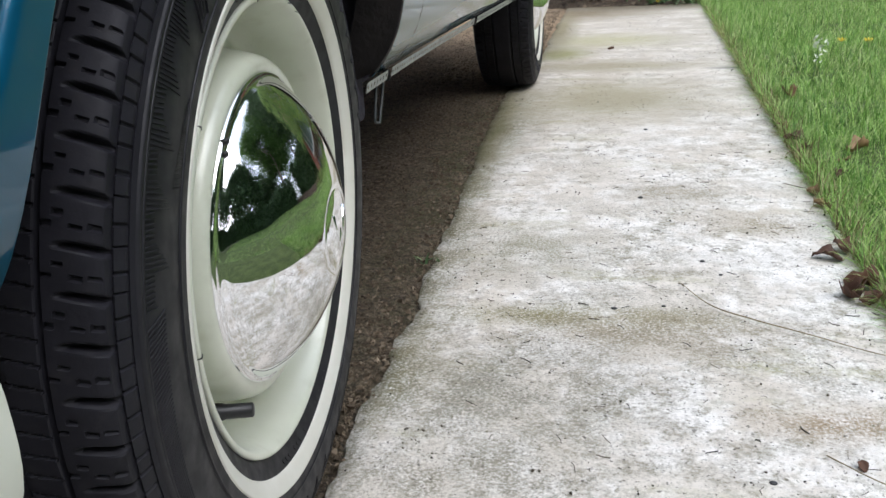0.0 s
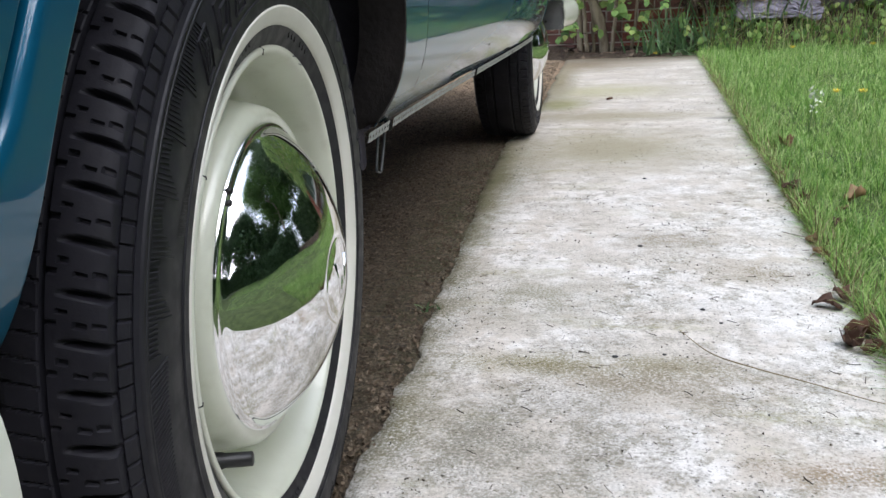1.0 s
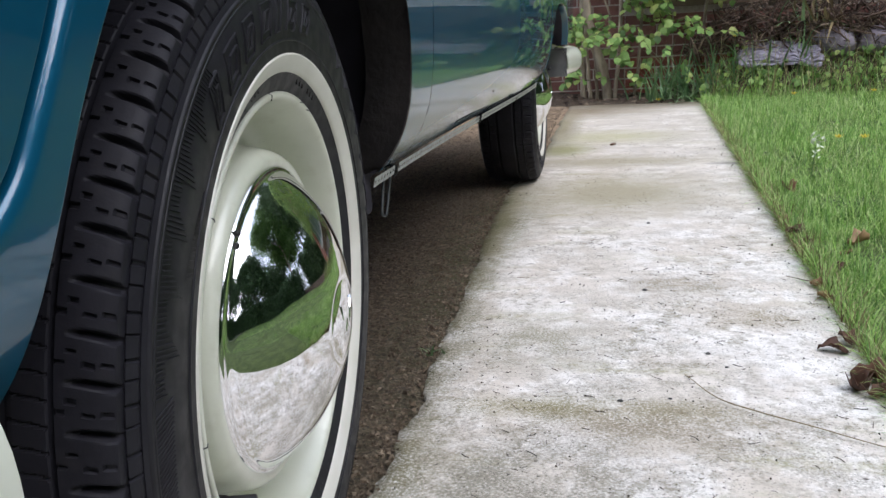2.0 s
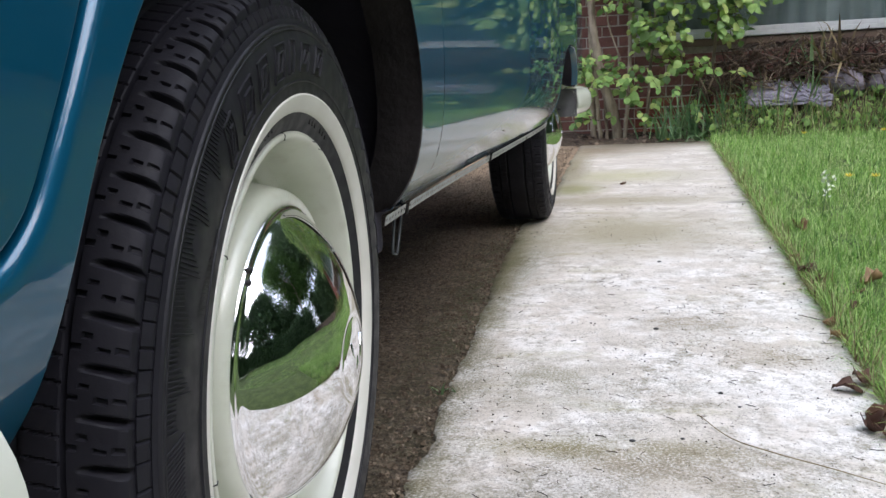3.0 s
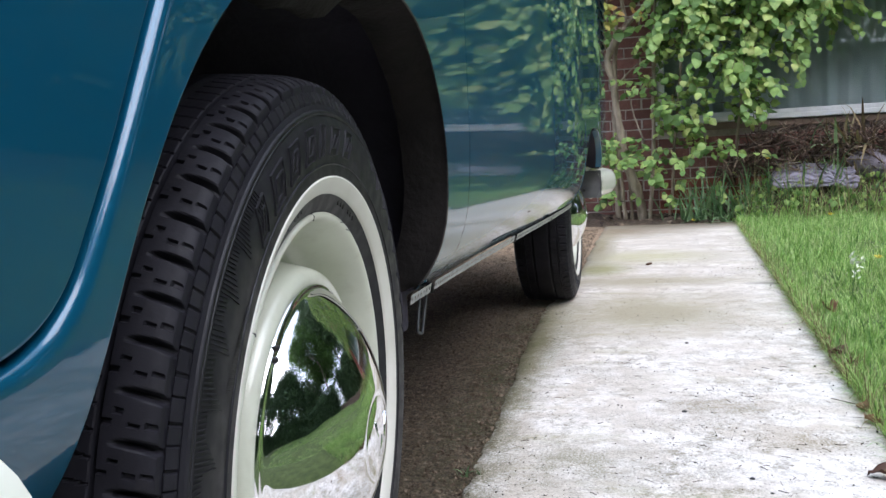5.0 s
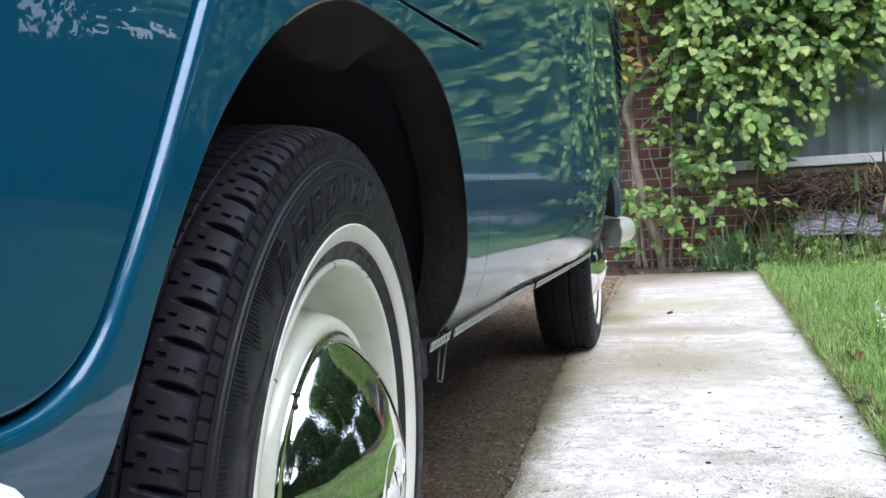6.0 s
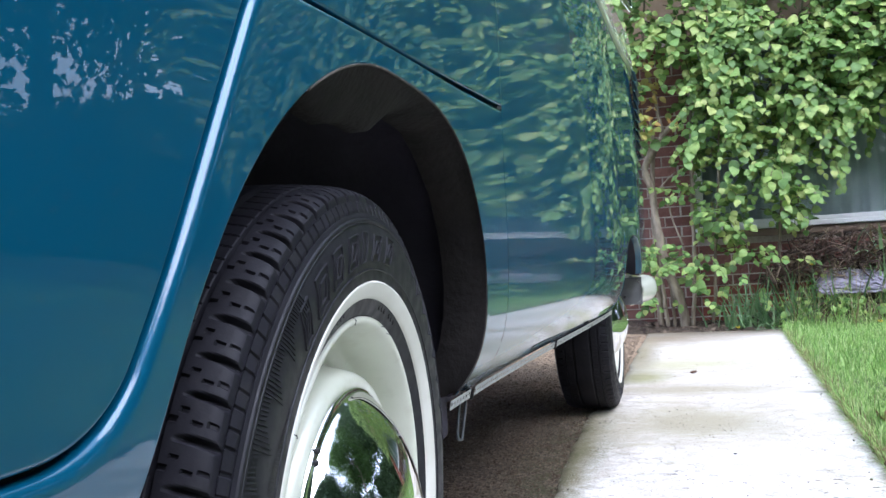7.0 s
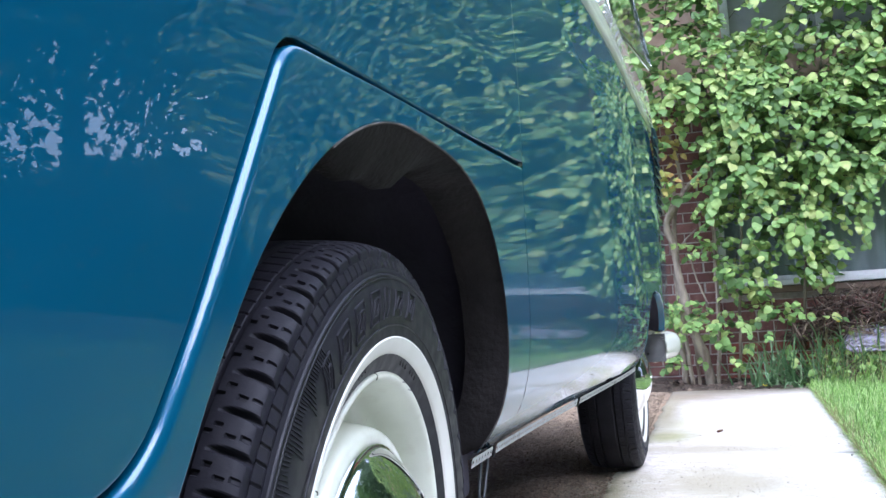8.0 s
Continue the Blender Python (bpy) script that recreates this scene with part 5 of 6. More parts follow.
clump("cut_leaves", 1.62, 5.42, 0.46, 26, 0.34, 0.022, 1.15, STRAW, "dry straw coloured cut leaves lying on the twig heap", "plant", 37, 0.10)
clump("cut_leaves", 1.50, 5.44, 0.48, 14, 0.26, 0.022, 1.2, SWORD, "wilted green cut leaves lying on the twig heap", "plant", 38, 0.10)
q = weeds(3600, 41)
r = np.random.default_rng(42)
v, f = blades(q, r.uniform(0.08, 0.28, len(q)), r.uniform(0.003, 0.007, len(q)), 0.9, 43)
tagged(blade_mesh("rough_grass", v, f, GRASS), "rough long grass and weeds along the bed", "grass", kind="stuff")
q = weeds(520, 44)
v, f = blades(q, r.uniform(0.25, 0.55, len(q)), r.uniform(0.003, 0.005, len(q)), 0.5, 45)
tagged(blade_mesh("dry_stalks", v, f, STRAW), "dry straw coloured stalks", "grass", kind="stuff")


def weed_leaf_place(r, n):
    x, y = r.uniform(0.85, 3.5, n), r.uniform(5.15, 5.5, n)
    z = np.array([float(bed_height(a, b)) for a, b in zip(x, y)]) + r.uniform(0.0, 0.16, n)
    return np.stack([x, y, z], 1)


v, f = many(LEAF_V, LEAF_F, *leaf_cloud(760, weed_leaf_place, 0.025, 0.05, seed=8))
tagged(quick_mesh("weed_leaves", v, f, LEAF), "small green weed leaves", "weeds", kind="stuff")


def litter_place(r, n):
    x, y = r.uniform(-0.5, 1.6, n), r.uniform(5.1, 5.6, n)
    return np.stack([x, y, np.array([float(bed_height(a, b)) for a, b in zip(x, y)]) + 0.004], 1)


p, tips, normals, sizes = leaf_cloud(900, litter_place, 0.016, 0.042, (0, 0, 1.2), 9, 0.6)
v, f = many(LEAF_V, LEAF_F, p, tips * (1, 1, 0.2), normals, sizes)
tagged(quick_mesh("leaf_litter", v, f, TWIG), "dry brown leaf litter on the bed", "litter", kind="stuff")


# heap of cut twigs, and stones
def twig_heap():
    r = np.random.default_rng(51)
    v, f = [], []
    for k in range(1100):
        x = r.uniform(0.82, 2.6)
        c = np.array((x, r.uniform(5.36, 5.62), 0.30 + 0.30 * r.random() * smoothstep((x - 0.8) / 0.3)))
        d = np.array((r.normal(0, 1), r.normal(0, 0.4), r.normal(0.15, 0.6)))
        d /= np.linalg.norm(d)
        ln = r.uniform(0.025, 0.12)
        path = np.array([c - d * ln, c + r.normal(0, 0.012, 3), c + d * ln])
        path[:, 1] = np.minimum(path[:, 1], 5.69)
        a, b = tube_data(path, r.uniform(0.002, 0.006), 5, len(v))
        v += list(a)
        f += b
    return tagged(mesh_part("twig_heap", v, f, TWIG, None, "", True), "heap of brown cut twigs and litter below the window", "twigs", kind="stuff")


twig_heap()


def stone(x, y, z, sx, sy, sz, seed, mat, label):
    bm = bmesh.new()
    bmesh.ops.create_icosphere(bm, subdivisions=3, radius=1.0)
    for q in bm.verts:
        n = 1 + 0.22 * fbm(q.co.x * 1.6 + seed, q.co.y * 1.6, q.co.z * 1.6) + 0.06 * fbm(q.co.x * 6, q.co.y * 6 + seed, q.co.z * 6)
        q.co = Vector((q.co.x * sx * n, q.co.y * sy * n, q.co.z * sz * n))
    ob = part("rockery_stone", bm, mat, None, "", True)
    ob.location = (x, y, z)
    return tagged(ob, label, "stone", "stones of the bed")


for k, (x, y, z, a, b, c) in enumerate(((1.76, 5.46, 0.33, 0.15, 0.10, 0.095), (2.02, 5.46, 0.33, 0.13, 0.09, 0.085), (2.4, 5.45, 0.33, 0.16, 0.1, 0.09))):
    stone(x, y, z, a, b, c, 3.7 * k, MAUVESTONE, "weathered mauve grey stone in the bed")


def crumpled_sheet():
    """A pleated plastic sheet lying over the front of the heap, drawn together at one end."""
    rows = []
    for u in np.linspace(0, 1, 70):
        x = 1.13 + 0.52 * u
        row = []
        for t in np.linspace(0, 1, 40):
            fan = 0.35 + 0.65 * u
            fold = 0.020 * abs(fbm(u * 2.2 + 3, t * 9 * fan + u * 1.5, 0.4)) + 0.010 * fbm(u * 9, t * 14, 2.0)
            z = 0.205 - 0.015 * u + (0.05 + 0.13 * min(1.0, u * 3.2 + 0.25) - 0.05 * u) * t + 0.018 * fbm(u * 4, 8.1)
            y = 5.315 + 0.12 * t * t - fold + 0.03 * math.sin(u * 5)
            row.append((x + 0.03 * fbm(t * 4, u * 2), y, z + 0.008 * fbm(u * 11, t * 5)))
        rows.append(row)
    ob = sheet("plastic_sheet", rows, simple("mauve_plastic", (0.14, 0.125, 0.155), (0.26, 0.24, 0.30), 30, 0.4, bumpy=0.3, bdist=0.004, stretch=(0.5, 1, 2)), smooth=True)
    sol = ob.modifiers.new("thickness", "SOLIDIFY")
    sol.thickness = 0.003
    return tagged(ob, "crumpled mauve grey plastic sheet in the bed", "plastic sheet")


crumpled_sheet()

# ---- lawn blades ----
def lawn_blades(n, seed, y0, y1, x1, lo, hi, wide, x0=0.0):
    r = np.random.default_rng(seed)
    y = r.uniform(y0, y1, n)
    a = np.maximum(0.665 + 0.042 * y, x0)
    x = a + (x1 - a) * r.random(n) ** 1.35 + 0.004
    places = np.stack([x, y, np.full(n, -0.004)], 1)
    tall = 0.7 + 0.6 * np.array([smoothstep(0.5 + 1.6 * fbm(a * 5, b * 5, 2.0)) for a, b in zip(x, y)])
    v, f = blades(places, r.uniform(lo, hi, n) * tall, r.uniform(wide * 0.6, wide * 1.3, n), 0.95, seed + 1)
    return tagged(blade_mesh("lawn_grass", v, f, GRASS), "fine green blades of the lawn", "grass", kind="stuff")


lawn_blades(56000, 61, 0.3, 2.4, 1.5, 0.018, 0.056, 0.0021)
lawn_blades(70000, 63, 2.4, 5.3, 2.4, 0.022, 0.055, 0.0026)
lawn_blades(15000, 62, 0.3, 5.2, 1.9, 0.045, 0.095, 0.0030)
lawn_blades(26000, 64, -1.5, 5.3, 3.6, 0.02, 0.05, 0.004, 1.4)
lawn_blades(12000, 65, -2.5, 6.0, 9.0, 0.05, 0.09, 0.012, 3.2)
r = np.random.default_rng(67)
y = r.uniform(0.35, 5.1, 5200)
edge = np.stack([0.662 + 0.042 * y + np.abs(r.normal(0, 0.026, len(y))), y, np.full(len(y), -0.004)], 1)
v, f = blades(edge, r.uniform(0.03, 0.09, len(y)), r.uniform(0.0015, 0.003, len(y)), 1.15, 68)
tagged(blade_mesh("edge_grass", v, f, GRASS), "longer grass flopping over the path edge", "grass", kind="stuff")
y = r.uniform(0.3, 4.6, 2600)
edge = np.stack([0.655 + 0.042 * y + np.abs(r.normal(0, 0.024, len(y))), y, np.full(len(y), 0.004)], 1)
v, f = blades(edge, r.uniform(0.025, 0.080, len(y)), r.uniform(0.0015, 0.003, len(y)), 1.3, 69)
tagged(blade_mesh("dry_edge_grass", v, f, STRAW), "dry straw lying along the path edge", "grass", kind="stuff")


def dandelion(x, y, z):
    ob = thing("dandelion", "small yellow flower in the grass", "flower", "yellow flowers", at=(x, y, 0))
    tube("stalk", [(0, 0, 0), (0.004, 0, z * 0.6), (0.002, 0.002, z)], 0.0016, SWORD, ob, "", 5)
    v, f = [], []
    for k in range(16):
        a = k * 2.4
        base = len(v)
        for rr, da, up in ((0.002, 0.0, 0.0), (0.014, -0.24, 0.005), (0.020, 0.0, 0.008), (0.014, 0.24, 0.005)):
            v.append((rr * math.cos(a + da), rr * math.sin(a + da), z + up + 0.003 * (k % 3)))
        f.append((base, base + 1, base + 2, base + 3))
    mesh_part("petals", v, f, PETAL, ob, "bright yellow petals")
    return ob


for x, y, z in ((0.606, 5.17, 0.012), (1.376, 4.74, 0.06), (1.189, 2.941, 0.045), (1.281, 2.923, 0.045), (1.829, 4.776, 0.06), (1.10, 5.30, 0.40), (1.9, 4.4, 0.05), (2.3, 3.6, 0.05)):
    dandelion(x, y, z)


def seedhead(x, y):
    ob = thing("seedhead_weed", "pale seedhead weed standing in the lawn", "weed", "", at=(x, y, 0))
    tube("stalk", [(0, 0, 0), (0.006, 0, 0.08), (0.012, 0, 0.14)], 0.0014, SWORD, ob, "", 5)
    r = np.random.default_rng(int(x * 1000))
    n = 26
    pl = np.stack([0.010 + r.normal(0, 0.015, n), r.normal(0, 0.010, n), r.uniform(0.07, 0.170, n)], 1)
    v, f = many(LEAF_V * (0.6, 1, 1), LEAF_F, pl, r.normal(0, 0.7, (n, 3)) + (0.8, 0, 0.6), r.normal(0, 1, (n, 3)), r.uniform(0.010, 0.019, n))
    mesh_part("seeds", v, f, SEED, ob, "pale seed tufts")


seedhead(0.945, 2.28)


# ---- dead leaves, stalk, pebbles and crumbs on the path ----
def dead_leaf(x, y, z, size, turn, curl, seed):
    r = np.random.default_rng(seed)
    rows = []
    for t in np.linspace(0, 1, 9):
        w = 0.34 * math.sin(math.pi * min(1, t * 0.93 + 0.05)) ** 0.8 * (1 + 0.22 * r.normal())
        rows.append([(w * s, t - 0.5, curl * (abs(s) ** 1.6) * w * 1.6 + curl * 0.6 * (t - 0.5) ** 2 + 0.09 * r.normal() * abs(s) + 0.10 * math.sin(5 * t + seed)) for s in np.linspace(-1, 1, 7)])
    ob = sheet("dead_leaf", np.array(rows) * size, DEADLEAF)
    tilt = pose(0, 0, 0, r.uniform(-10, 10), r.uniform(-10, 10), turn)
    low = min((tilt @ q.co).z for q in ob.data.vertices)
    ob.matrix_world = Matrix.Translation((x, y, (0.0012 if x < slab_right(y) else 0.016) - low)) @ tilt
    sol = ob.modifiers.new("thickness", "SOLIDIFY")
    sol.thickness = 0.0008
    return tagged(ob, "curled brown dead leaf at the path edge", "leaf", "dead leaves")


for k, (x, y, z, s, a, c) in enumerate((
    (0.826, 2.02, 0.03, 0.075, 20, 0.9), (0.733, 1.46, 0.014, 0.075, 60, 0.7), (0.852, 1.37, 0.014, 0.068, 100, 1.2), (0.800, 1.27, 0.02, 0.05, 30, 0.5),
    (0.705, 1.093, 0.012, 0.045, 80, 0.9), (0.700, 1.01, 0.012, 0.05, 110, 0.7), (0.678, 0.775, 0.012, 0.05, 30, 0.8), (0.648, 0.735, 0.010, 0.065, 75, 0.5),
    (0.672, 0.625, 0.020, 0.075, 52, 1.0), (0.645, 0.580, 0.016, 0.060, 15, 1.5), (0.668, 0.560, 0.012, 0.05, 115, 1.2),
    (0.735, 1.62, 0.012, 0.04, 40, 0.9), (0.552, 0.150, 0.006, 0.020, 10, 0.6), (0.77, 1.17, 0.016, 0.045, 140, 0.7), (0.74, 1.38, 0.012, 0.05, 95, 0.9), (0.30, 3.2, 0.008, 0.04, 80, 0.8),
)):
    dead_leaf(x, y, z * 0.8, s * 0.72, a, c * 0.75, 80 + k)

stalk = spline([(0.401, 0.616, 0.006), (0.440, 0.535, 0.005), (0.492, 0.482, 0.009), (0.560, 0.444, 0.007), (0.632, 0.403, 0.004), (0.70, 0.37, 0.006)], 8)
tagged(tube("grass_stalk", stalk, [0.0005, 0.0010, 0.0008, 0.0005], STRAW, None, "", 6), "long dry grass stalk lying on the concrete", "stalk")
stalk2 = spline([(0.520, 0.165, 0.004), (0.56, 0.125, 0.004), (0.60, 0.10, 0.003)], 6)
tagged(tube("grass_stalk", stalk2, 0.0007, STRAW, None, "", 6), "short dry grass stalk lying on the concrete", "stalk")
stalk3 = spline([(0.655, 1.16, 0.004), (0.70, 1.10, 0.008), (0.76, 1.02, 0.01)], 6)
tagged(tube("twig", stalk3, 0.0009, TWIG, None, "", 6), "thin dark twig lying on the path edge", "twig")


def pebble(x, y, s, seed):
    bm = bmesh.new()
    bmesh.ops.create_icosphere(bm, subdivisions=2, radius=1.0)
    for q in bm.verts:
        n = 1 + 0.2 * fbm(q.co.x + seed, q.co.y, q.co.z)
        q.co = Vector((q.co.x * s * n, q.co.y * s * 0.7 * n, q.co.z * s * 0.45 * n))
    ob = part("pebble", bm, simple("dark_pebble", (0.02, 0.02, 0.022), (0.05, 0.05, 0.052), 60, 0.6) if seed < 1 else bpy.data.materials["dark_pebble"], None, "", True)
    ob.location = (x, y, s * 0.3)
    return tagged(ob, "small dark pebble on the concrete", "pebble", "pebbles")


for k, (x, y, s) in enumerate(((0.458, 0.114, 0.0055), (0.447, 0.716, 0.0055), (0.357, 1.062, 0.007), (0.391, 1.668, 0.007), (0.373, 0.534, 0.004), (0.47, 0.66, 0.004), (0.30, 0.52, 0.006))):
    pebble(x, y, s * 0.8, k * 2.0)


def chips(name, places, lo, hi, mat, label, category, seed):
    r = np.random.default_rng(seed)
    tet = np.array([(1, 0, -0.5), (-0.5, 0.87, -0.5), (-0.5, -0.87, -0.5), (0.1, 0.1, 0.75), (0.6, -0.5, 0.3)])
    fs = [(0, 2, 1), (0, 1, 3), (1, 2, 3), (2, 4, 3), (2, 0, 4), (0, 3, 4)]
    n = len(places)
    v, f = many(tet, fs, places, r.normal(0, 1, (n, 3)), r.normal(0, 1, (n, 3)) + (0, 0, 1.5), r.uniform(lo, hi, n) * r.choice([0.5, 0.8, 1, 1.6], n))
    return tagged(quick_mesh(name, v, f, mat), label, category, kind="stuff")


r = np.random.default_rng(91)
n = 9000
y = 4.5 * r.random(n) ** 1.3
x = -0.02 + (0.66 + 0.042 * y + 0.02) * r.random(n)
keep = np.array([fbm(a * 6, b * 6, 4.0) + 0.5 * fbm(a * 25, b * 25, 1.0) > 0.28 for a, b in zip(x, y)]) | (r.random(n) < 0.05)
x, y = x[keep], y[keep]
chips("path_crumbs", np.stack([x, y, np.full(len(x), 0.001)], 1), 0.0004, 0.0017, CRUMB, "tiny dark crumbs and grit scattered on the concrete", "grit", 92)
n = 60
y = r.uniform(0.3, 4.0, n)
x = 0.66 + 0.042 * y - np.abs(r.normal(0, 0.03, n))
chips("edge_crumbs", np.stack([x, y, np.full(n, 0.002)], 1), 0.001, 0.0028, CRUMB, "dark crumbs of soil along the lawn edge", "grit", 93)
v, f = [], []
for k in range(150):
    c = np.array((r.uniform(0.05, 0.68), 0.02 + 1.5 * r.random() ** 1.4, 0.0016))
    a, ln = r.uniform(0, math.pi), r.uniform(0.003, 0.010)
    d = np.array((math.cos(a), math.sin(a), 0)) * ln
    a, b = tube_data(np.array([c - d, c + r.normal(0, 0.0012, 3) * (1, 1, 0.2), c + d]), r.uniform(0.0003, 0.0007), 5, len(v))
    v += list(a)
    f += b
tagged(mesh_part("twig_litter", v, f, CRUMB), "dark bits of twig and stalk on the concrete", "litter", kind="stuff")
n = 42000
y = 5.0 * r.random(n) ** 1.7
x = -0.015 - np.abs(r.normal(0, 0.28, n))
z = np.array([-0.007 + 0.006 * fbm(a * 5, b * 5) + 0.005 * fbm(a * 30, b * 30) - 0.012 * smoothstep((a + 0.03) / 0.05) for a, b in zip(x, y)])
chips("soil_grit", np.stack([x, y, z], 1), 0.0010, 0.0036, GRIT, "brown grit and small stones on the soil", "grit", 94)
n = 420
y = 0.1 + 2.9 * r.random(n) ** 1.3
x = np.array([slab_left(b) for b in y]) + r.normal(-0.008, 0.014, n)
chips("edge_stones", np.stack([x, y, np.full(n, -0.004)], 1), 0.0015, 0.0052, GRIT, "crumbled stones along the broken concrete edge", "grit", 95)
clump("seedling", -0.02, 0.70, -0.008, 9, 0.028, 0.006, 0.9, SWORD, "tiny green seedling at the concrete edge", "plant", 96, 0.012)


# ---- beyond the lawn: hedge, trees and a neighbour's house ----
def hedge(name, x0, x1, y0, y1, h, n, seed, mat, label):
    ob = thing(name, label, "hedge")
    r = np.random.default_rng(seed)
    core = []
    for z in np.linspace(0, h * 0.9, 8):
        w = 0.30 * (1 - 0.4 * z / h)
        ring = [(x0 + (x1 - x0) * t + w * math.cos(6.28 * s) * (y1 - y0) / 6, y0 + (y1 - y0) * t, z) for t, s in zip(np.linspace(0, 1, 30), np.zeros(30))]
        core.append(ring)
    sheet("hedge_core", core, mat, ob)
    t = r.random(n)
    z = h * r.random(n) ** 0.8 * (0.8 + 0.25 * np.array([fbm(q * 7, 0.4) for q in t]) + 0.1)
    pl = np.stack([x0 + (x1 - x0) * t + r.normal(-0.15, 0.35, n), y0 + (y1 - y0) * t + r.normal(0, 0.3, n), z], 1)
    v, f = many(FAR_LEAF_V, FAR_LEAF_F, pl, r.normal(0, 1, (n, 3)), r.normal(0, 1, (n, 3)) + (-1, 0, 0.5), r.uniform(0.10, 0.20, n))
    tagged(quick_mesh("hedge_leaves", v, f, mat, ob), "dark hedge leaves", kind="stuff")


def tree(x, y, h, spread, n, seed, mat, label):
    ob = thing("tree", label, "tree", "garden trees", at=(0, 0, 0))
    r = np.random.default_rng(seed)
    tube("trunk", spline([(x, y, -0.1), (x + 0.1, y, h * 0.3), (x - 0.1, y + 0.1, h * 0.62), (x, y, h * 0.9)], 6), [0.22, 0.15, 0.05], BARK, ob, "", 9)
    pts = []
    for k in range(15):
        a, hh = r.uniform(0, 6.28), h * r.uniform(0.32, 0.95)
        reach = spread * math.sqrt(max(0.08, 1 - ((hh / h - 0.58) / 0.45) ** 2)) * r.uniform(0.6, 1.0)
        end = np.array((x + reach * math.cos(a), y + reach * math.sin(a), hh + 0.3))
        tube("limb", spline([(x, y, hh * 0.75), (x + 0.5 * reach * math.cos(a), y + 0.5 * reach * math.sin(a), hh * 0.92), end], 4), [0.06, 0.02], BARK, ob, "", 6)
        m = int(n * 2.4) // 15
        pts.append(end * 0.85 + 0.15 * np.array((x, y, hh)) + r.normal(0, 1, (m, 3)) * (spread * 0.30, spread * 0.30, h * 0.085))
    pl = np.concatenate(pts)
    pl = pl[pl[:, 2] > 0.4]
    n = len(pl)
    v, f = many(FAR_LEAF_V, FAR_LEAF_F, pl, r.normal(0, 1, (n, 3)) + (0, 0, -0.6), r.normal(0, 1, (n, 3)) + (0, 0, 0.6), r.uniform(0.12, 0.27, n))
    tagged(quick_mesh("crown", v, f, mat, ob), "leafy crown", kind="stuff")


# added behind the camera, out of view, to hold light off the tyre
hedge("garden_hedge", 9.5, -9.5, -7.0, -6.2, 2.6, 14000, 103, DARKLEAF, "tall dark hedge added out of view across the end of the garden")
hedge("garden_hedge", 8.6, 9.2, -7.0, 6.0, 1.9, 14000, 101, DARKLEAF, "tall dark clipped garden hedge")
# added out of view so that the door paint reflects something dark
hedge("garden_hedge", 3.6, 9.4, 6.3, 7.0, 2.3, 10000, 105, DARKLEAF, "dark hedge added out of view beyond the house wall")
# trees known from reflections; some added or heightened to block sky and light
for k, (x, y, hh, w, n, m) in enumerate((
    (9.6, -4.6, 7.4, 2.6, 8200, DARKLEAF), (10.2, -1.2, 6.6, 2.4, 8200, DARKLEAF), (12.5, 1.0, 4.2, 1.7, 3000, DARKLEAF),
    (13.5, 3.4, 5.4, 1.8, 3000, DARKLEAF), (10.8, 5.6, 11.0, 3.2, 15000, TREELEAF), (8.6, 9.4, 13.5, 3.4, 18000, TREELEAF), (5.4, 10.6, 13.0, 3.2, 16000, DARKLEAF), (3.0, 13.0, 11.0, 2.8, 4200, DARKLEAF),
    (6.5, -7.6, 7.0, 2.6, 8000, DARKLEAF), (2.2, -8.2, 7.5, 2.7, 8000, DARKLEAF), (-2.5, -8.0, 7.0, 2.7, 8000, DARKLEAF), (-6.5, -7.5, 7.0, 2.6, 3600, DARKLEAF),
)):
    tree(x, y, hh, w, n, 111 + k, m, "tall green garden tree beyond the lawn" if m is TREELEAF else "dark leafy garden tree behind the hedge")

house = thing("neighbour_house", "pink brick house beyond the hedge", "house", at=(0, 0, 0))
box("wall", 17.0, 22.0, 1.2, 5.2, 0, 4.4, PINKBRICK, house, "", 0.02)
mesh_part("roof", [(16.7, 0.9, 4.4), (22.3, 0.9, 4.4), (22.3, 5.5, 4.4), (16.7, 5.5, 4.4), (16.7, 3.2, 6.2), (22.3, 3.2, 6.2)], [(0, 1, 5, 4), (2, 3, 4, 5), (0, 4, 3), (1, 2, 5)], ROOFTILE, house, "dark tiled roof")
for y0 in (1.6, 3.4):
    for z0 in (0.9, 2.9):
        box("window", 16.95, 17.02, y0, y0 + 1.2, z0, z0 + 1.2, WHITEPAINT, house, "white framed window", 0.01)


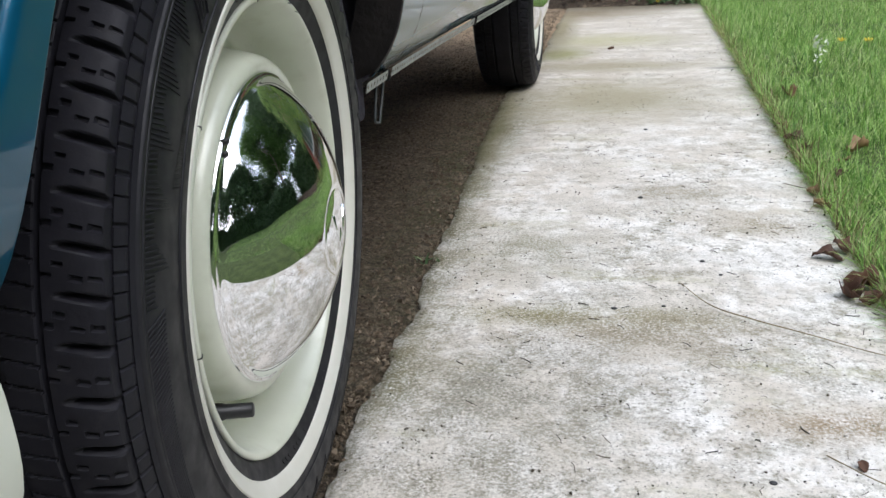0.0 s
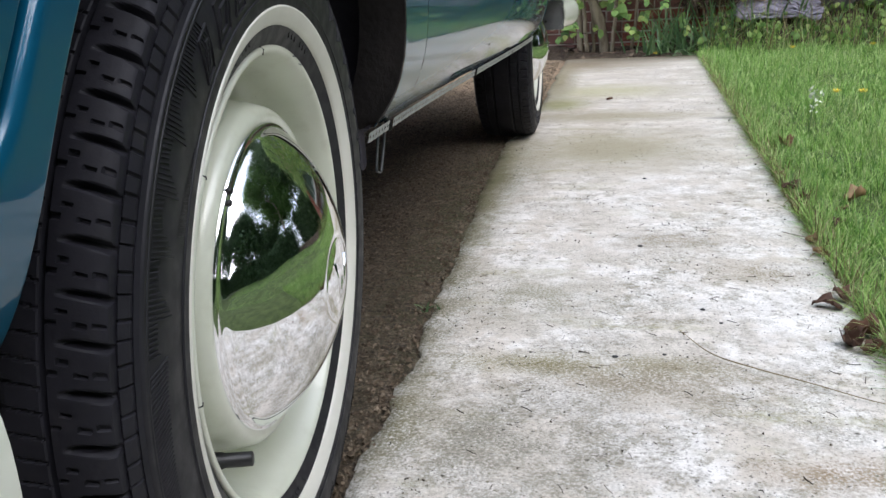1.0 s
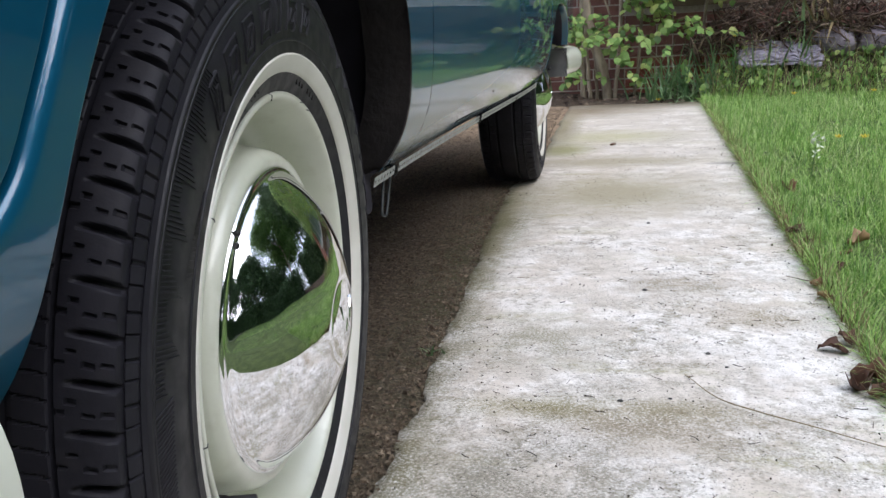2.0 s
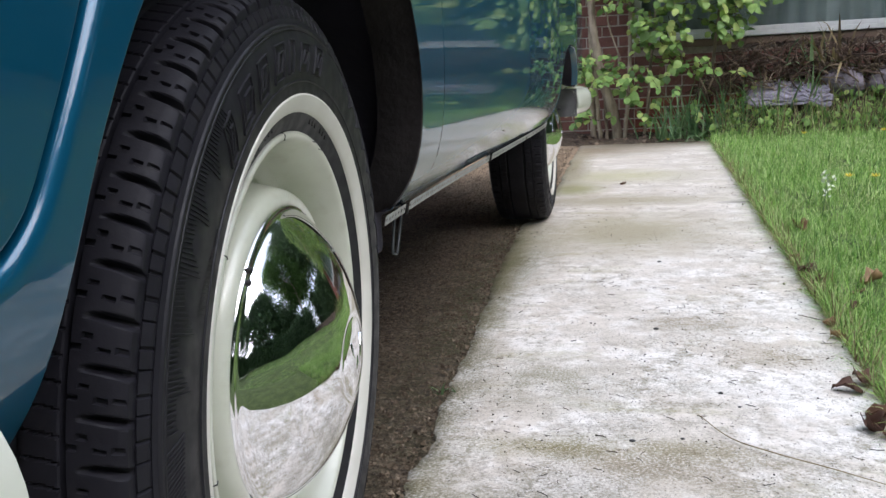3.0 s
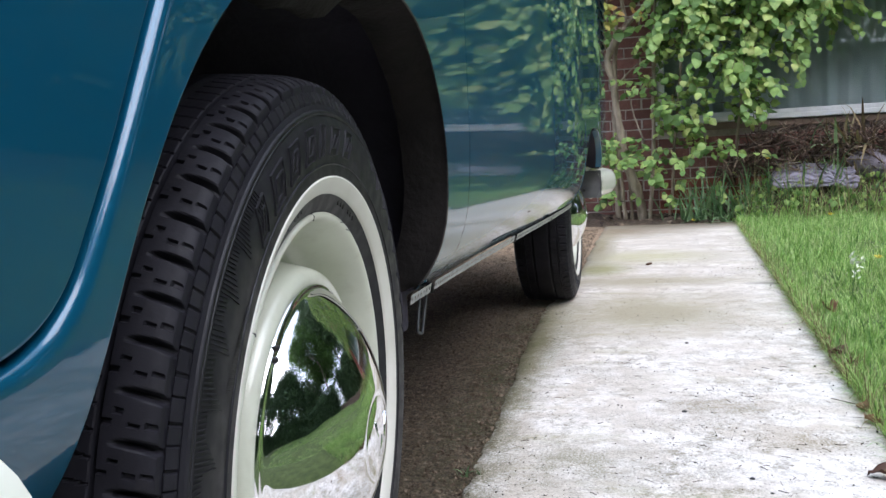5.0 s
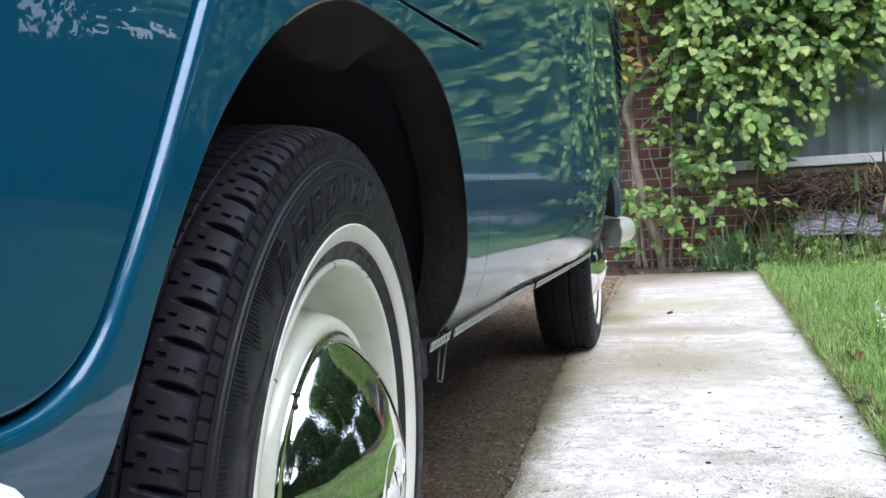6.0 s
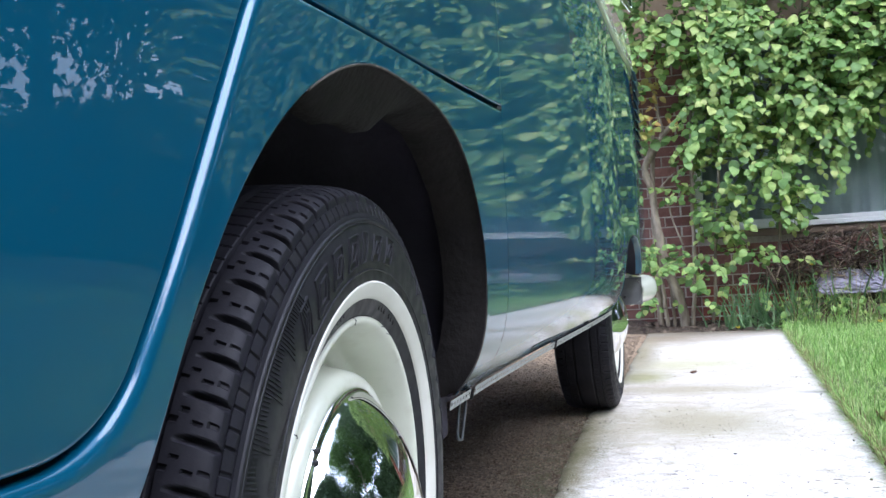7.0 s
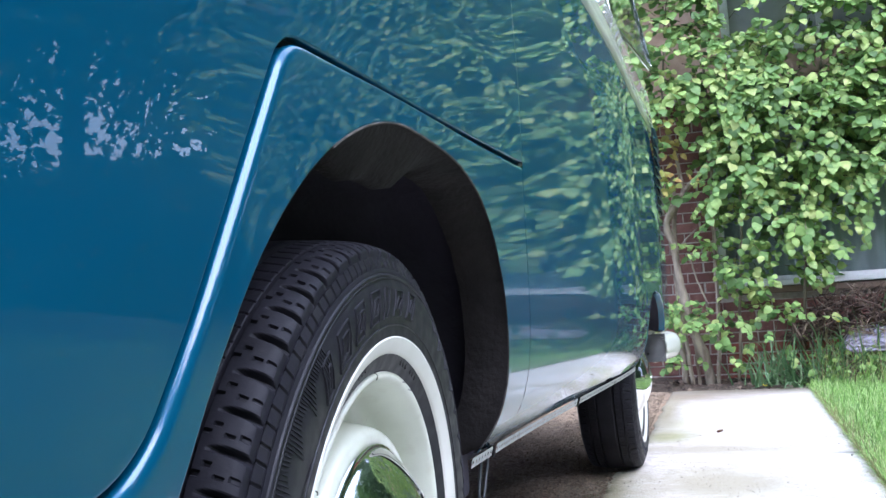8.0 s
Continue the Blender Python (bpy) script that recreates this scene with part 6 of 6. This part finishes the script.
# ---- bricks ----
def brick_mesh(w, h, d, seed):
    bm = bmesh.new()
    box_bm(bm, -w / 2, w / 2, -d, 0.0, -h / 2, h / 2)
    r = random.Random(seed)
    for q in bm.verts:
        q.co += Vector([r.uniform(-0.0015, 0.0015) for _ in range(3)])
    bmesh.ops.bevel(bm, geom=[e for e in bm.edges if min(v.co.y for v in e.verts) < -d / 2 and max(v.co.y for v in e.verts) < -d / 2], offset=0.002, segments=1, affect="EDGES")
    me = bpy.data.meshes.new("brick")
    bm.to_mesh(me)
    bm.free()
    me.materials.append(BRICK)
    return me


BRICKS = {w: [brick_mesh(w, 0.064, 0.006, k) for k in range(4)] for w in (0.215, 0.1025)}
COURSE, LONG = 0.0745, 0.225
rest_v, rest_f = [], []


def lay(wall, x0, x1, z0, z1, single):
    n = 0
    k = 0
    z = z0 + COURSE / 2
    while z + COURSE / 2 <= z1 + 0.02:
        x = x0 - (LONG / 2 if k % 2 else 0)
        while x < x1:
            a, b = max(x, x0), min(x + LONG - 0.01, x1)
            if b - a > 0.05:
                if single(a, z):
                    w = 0.215 if b - a > 0.16 else 0.1025
                    ob = new("brick", BRICKS[w][random.randrange(4)])
                    ob.parent = wall
                    ob.location = ((a + b) / 2, WALL_Y + random.uniform(-0.0015, 0.0015), z)
                    n += 1
                else:
                    base = len(rest_v)
                    y = WALL_Y - 0.0055
                    for yy, s in ((WALL_Y, 0.0), (y, 0.003)):
                        rest_v.extend([(a + s, yy, z - 0.032 + s), (b - s, yy, z - 0.032 + s), (b - s, yy, z + 0.032 - s), (a + s, yy, z + 0.032 - s)])
                    rest_f.extend([(base + 4, base + 5, base + 6, base + 7), (base, base + 1, base + 5, base + 4), (base + 1, base + 2, base + 6, base + 5), (base + 2, base + 3, base + 7, base + 6), (base + 3, base, base + 4, base + 7)])
            x += LONG
        z += COURSE
        k += 1
    return n


lay(wall_west, WALL_L, WIN_X, -0.02, HEAD + 0.06, lambda x, z: x > -0.5)
lay(wall_low, WIN_X, WIN_END, -0.02, 0.60, lambda x, z: x < 2.0 and z > 0.3)
lay(wall_east, WIN_END, WALL_R, -0.02, HEAD + 0.06, lambda x, z: False)
tagged(mesh_part("bricks", rest_v, rest_f, BRICKREST, wall_west), "red bricks of the wall", kind="stuff")
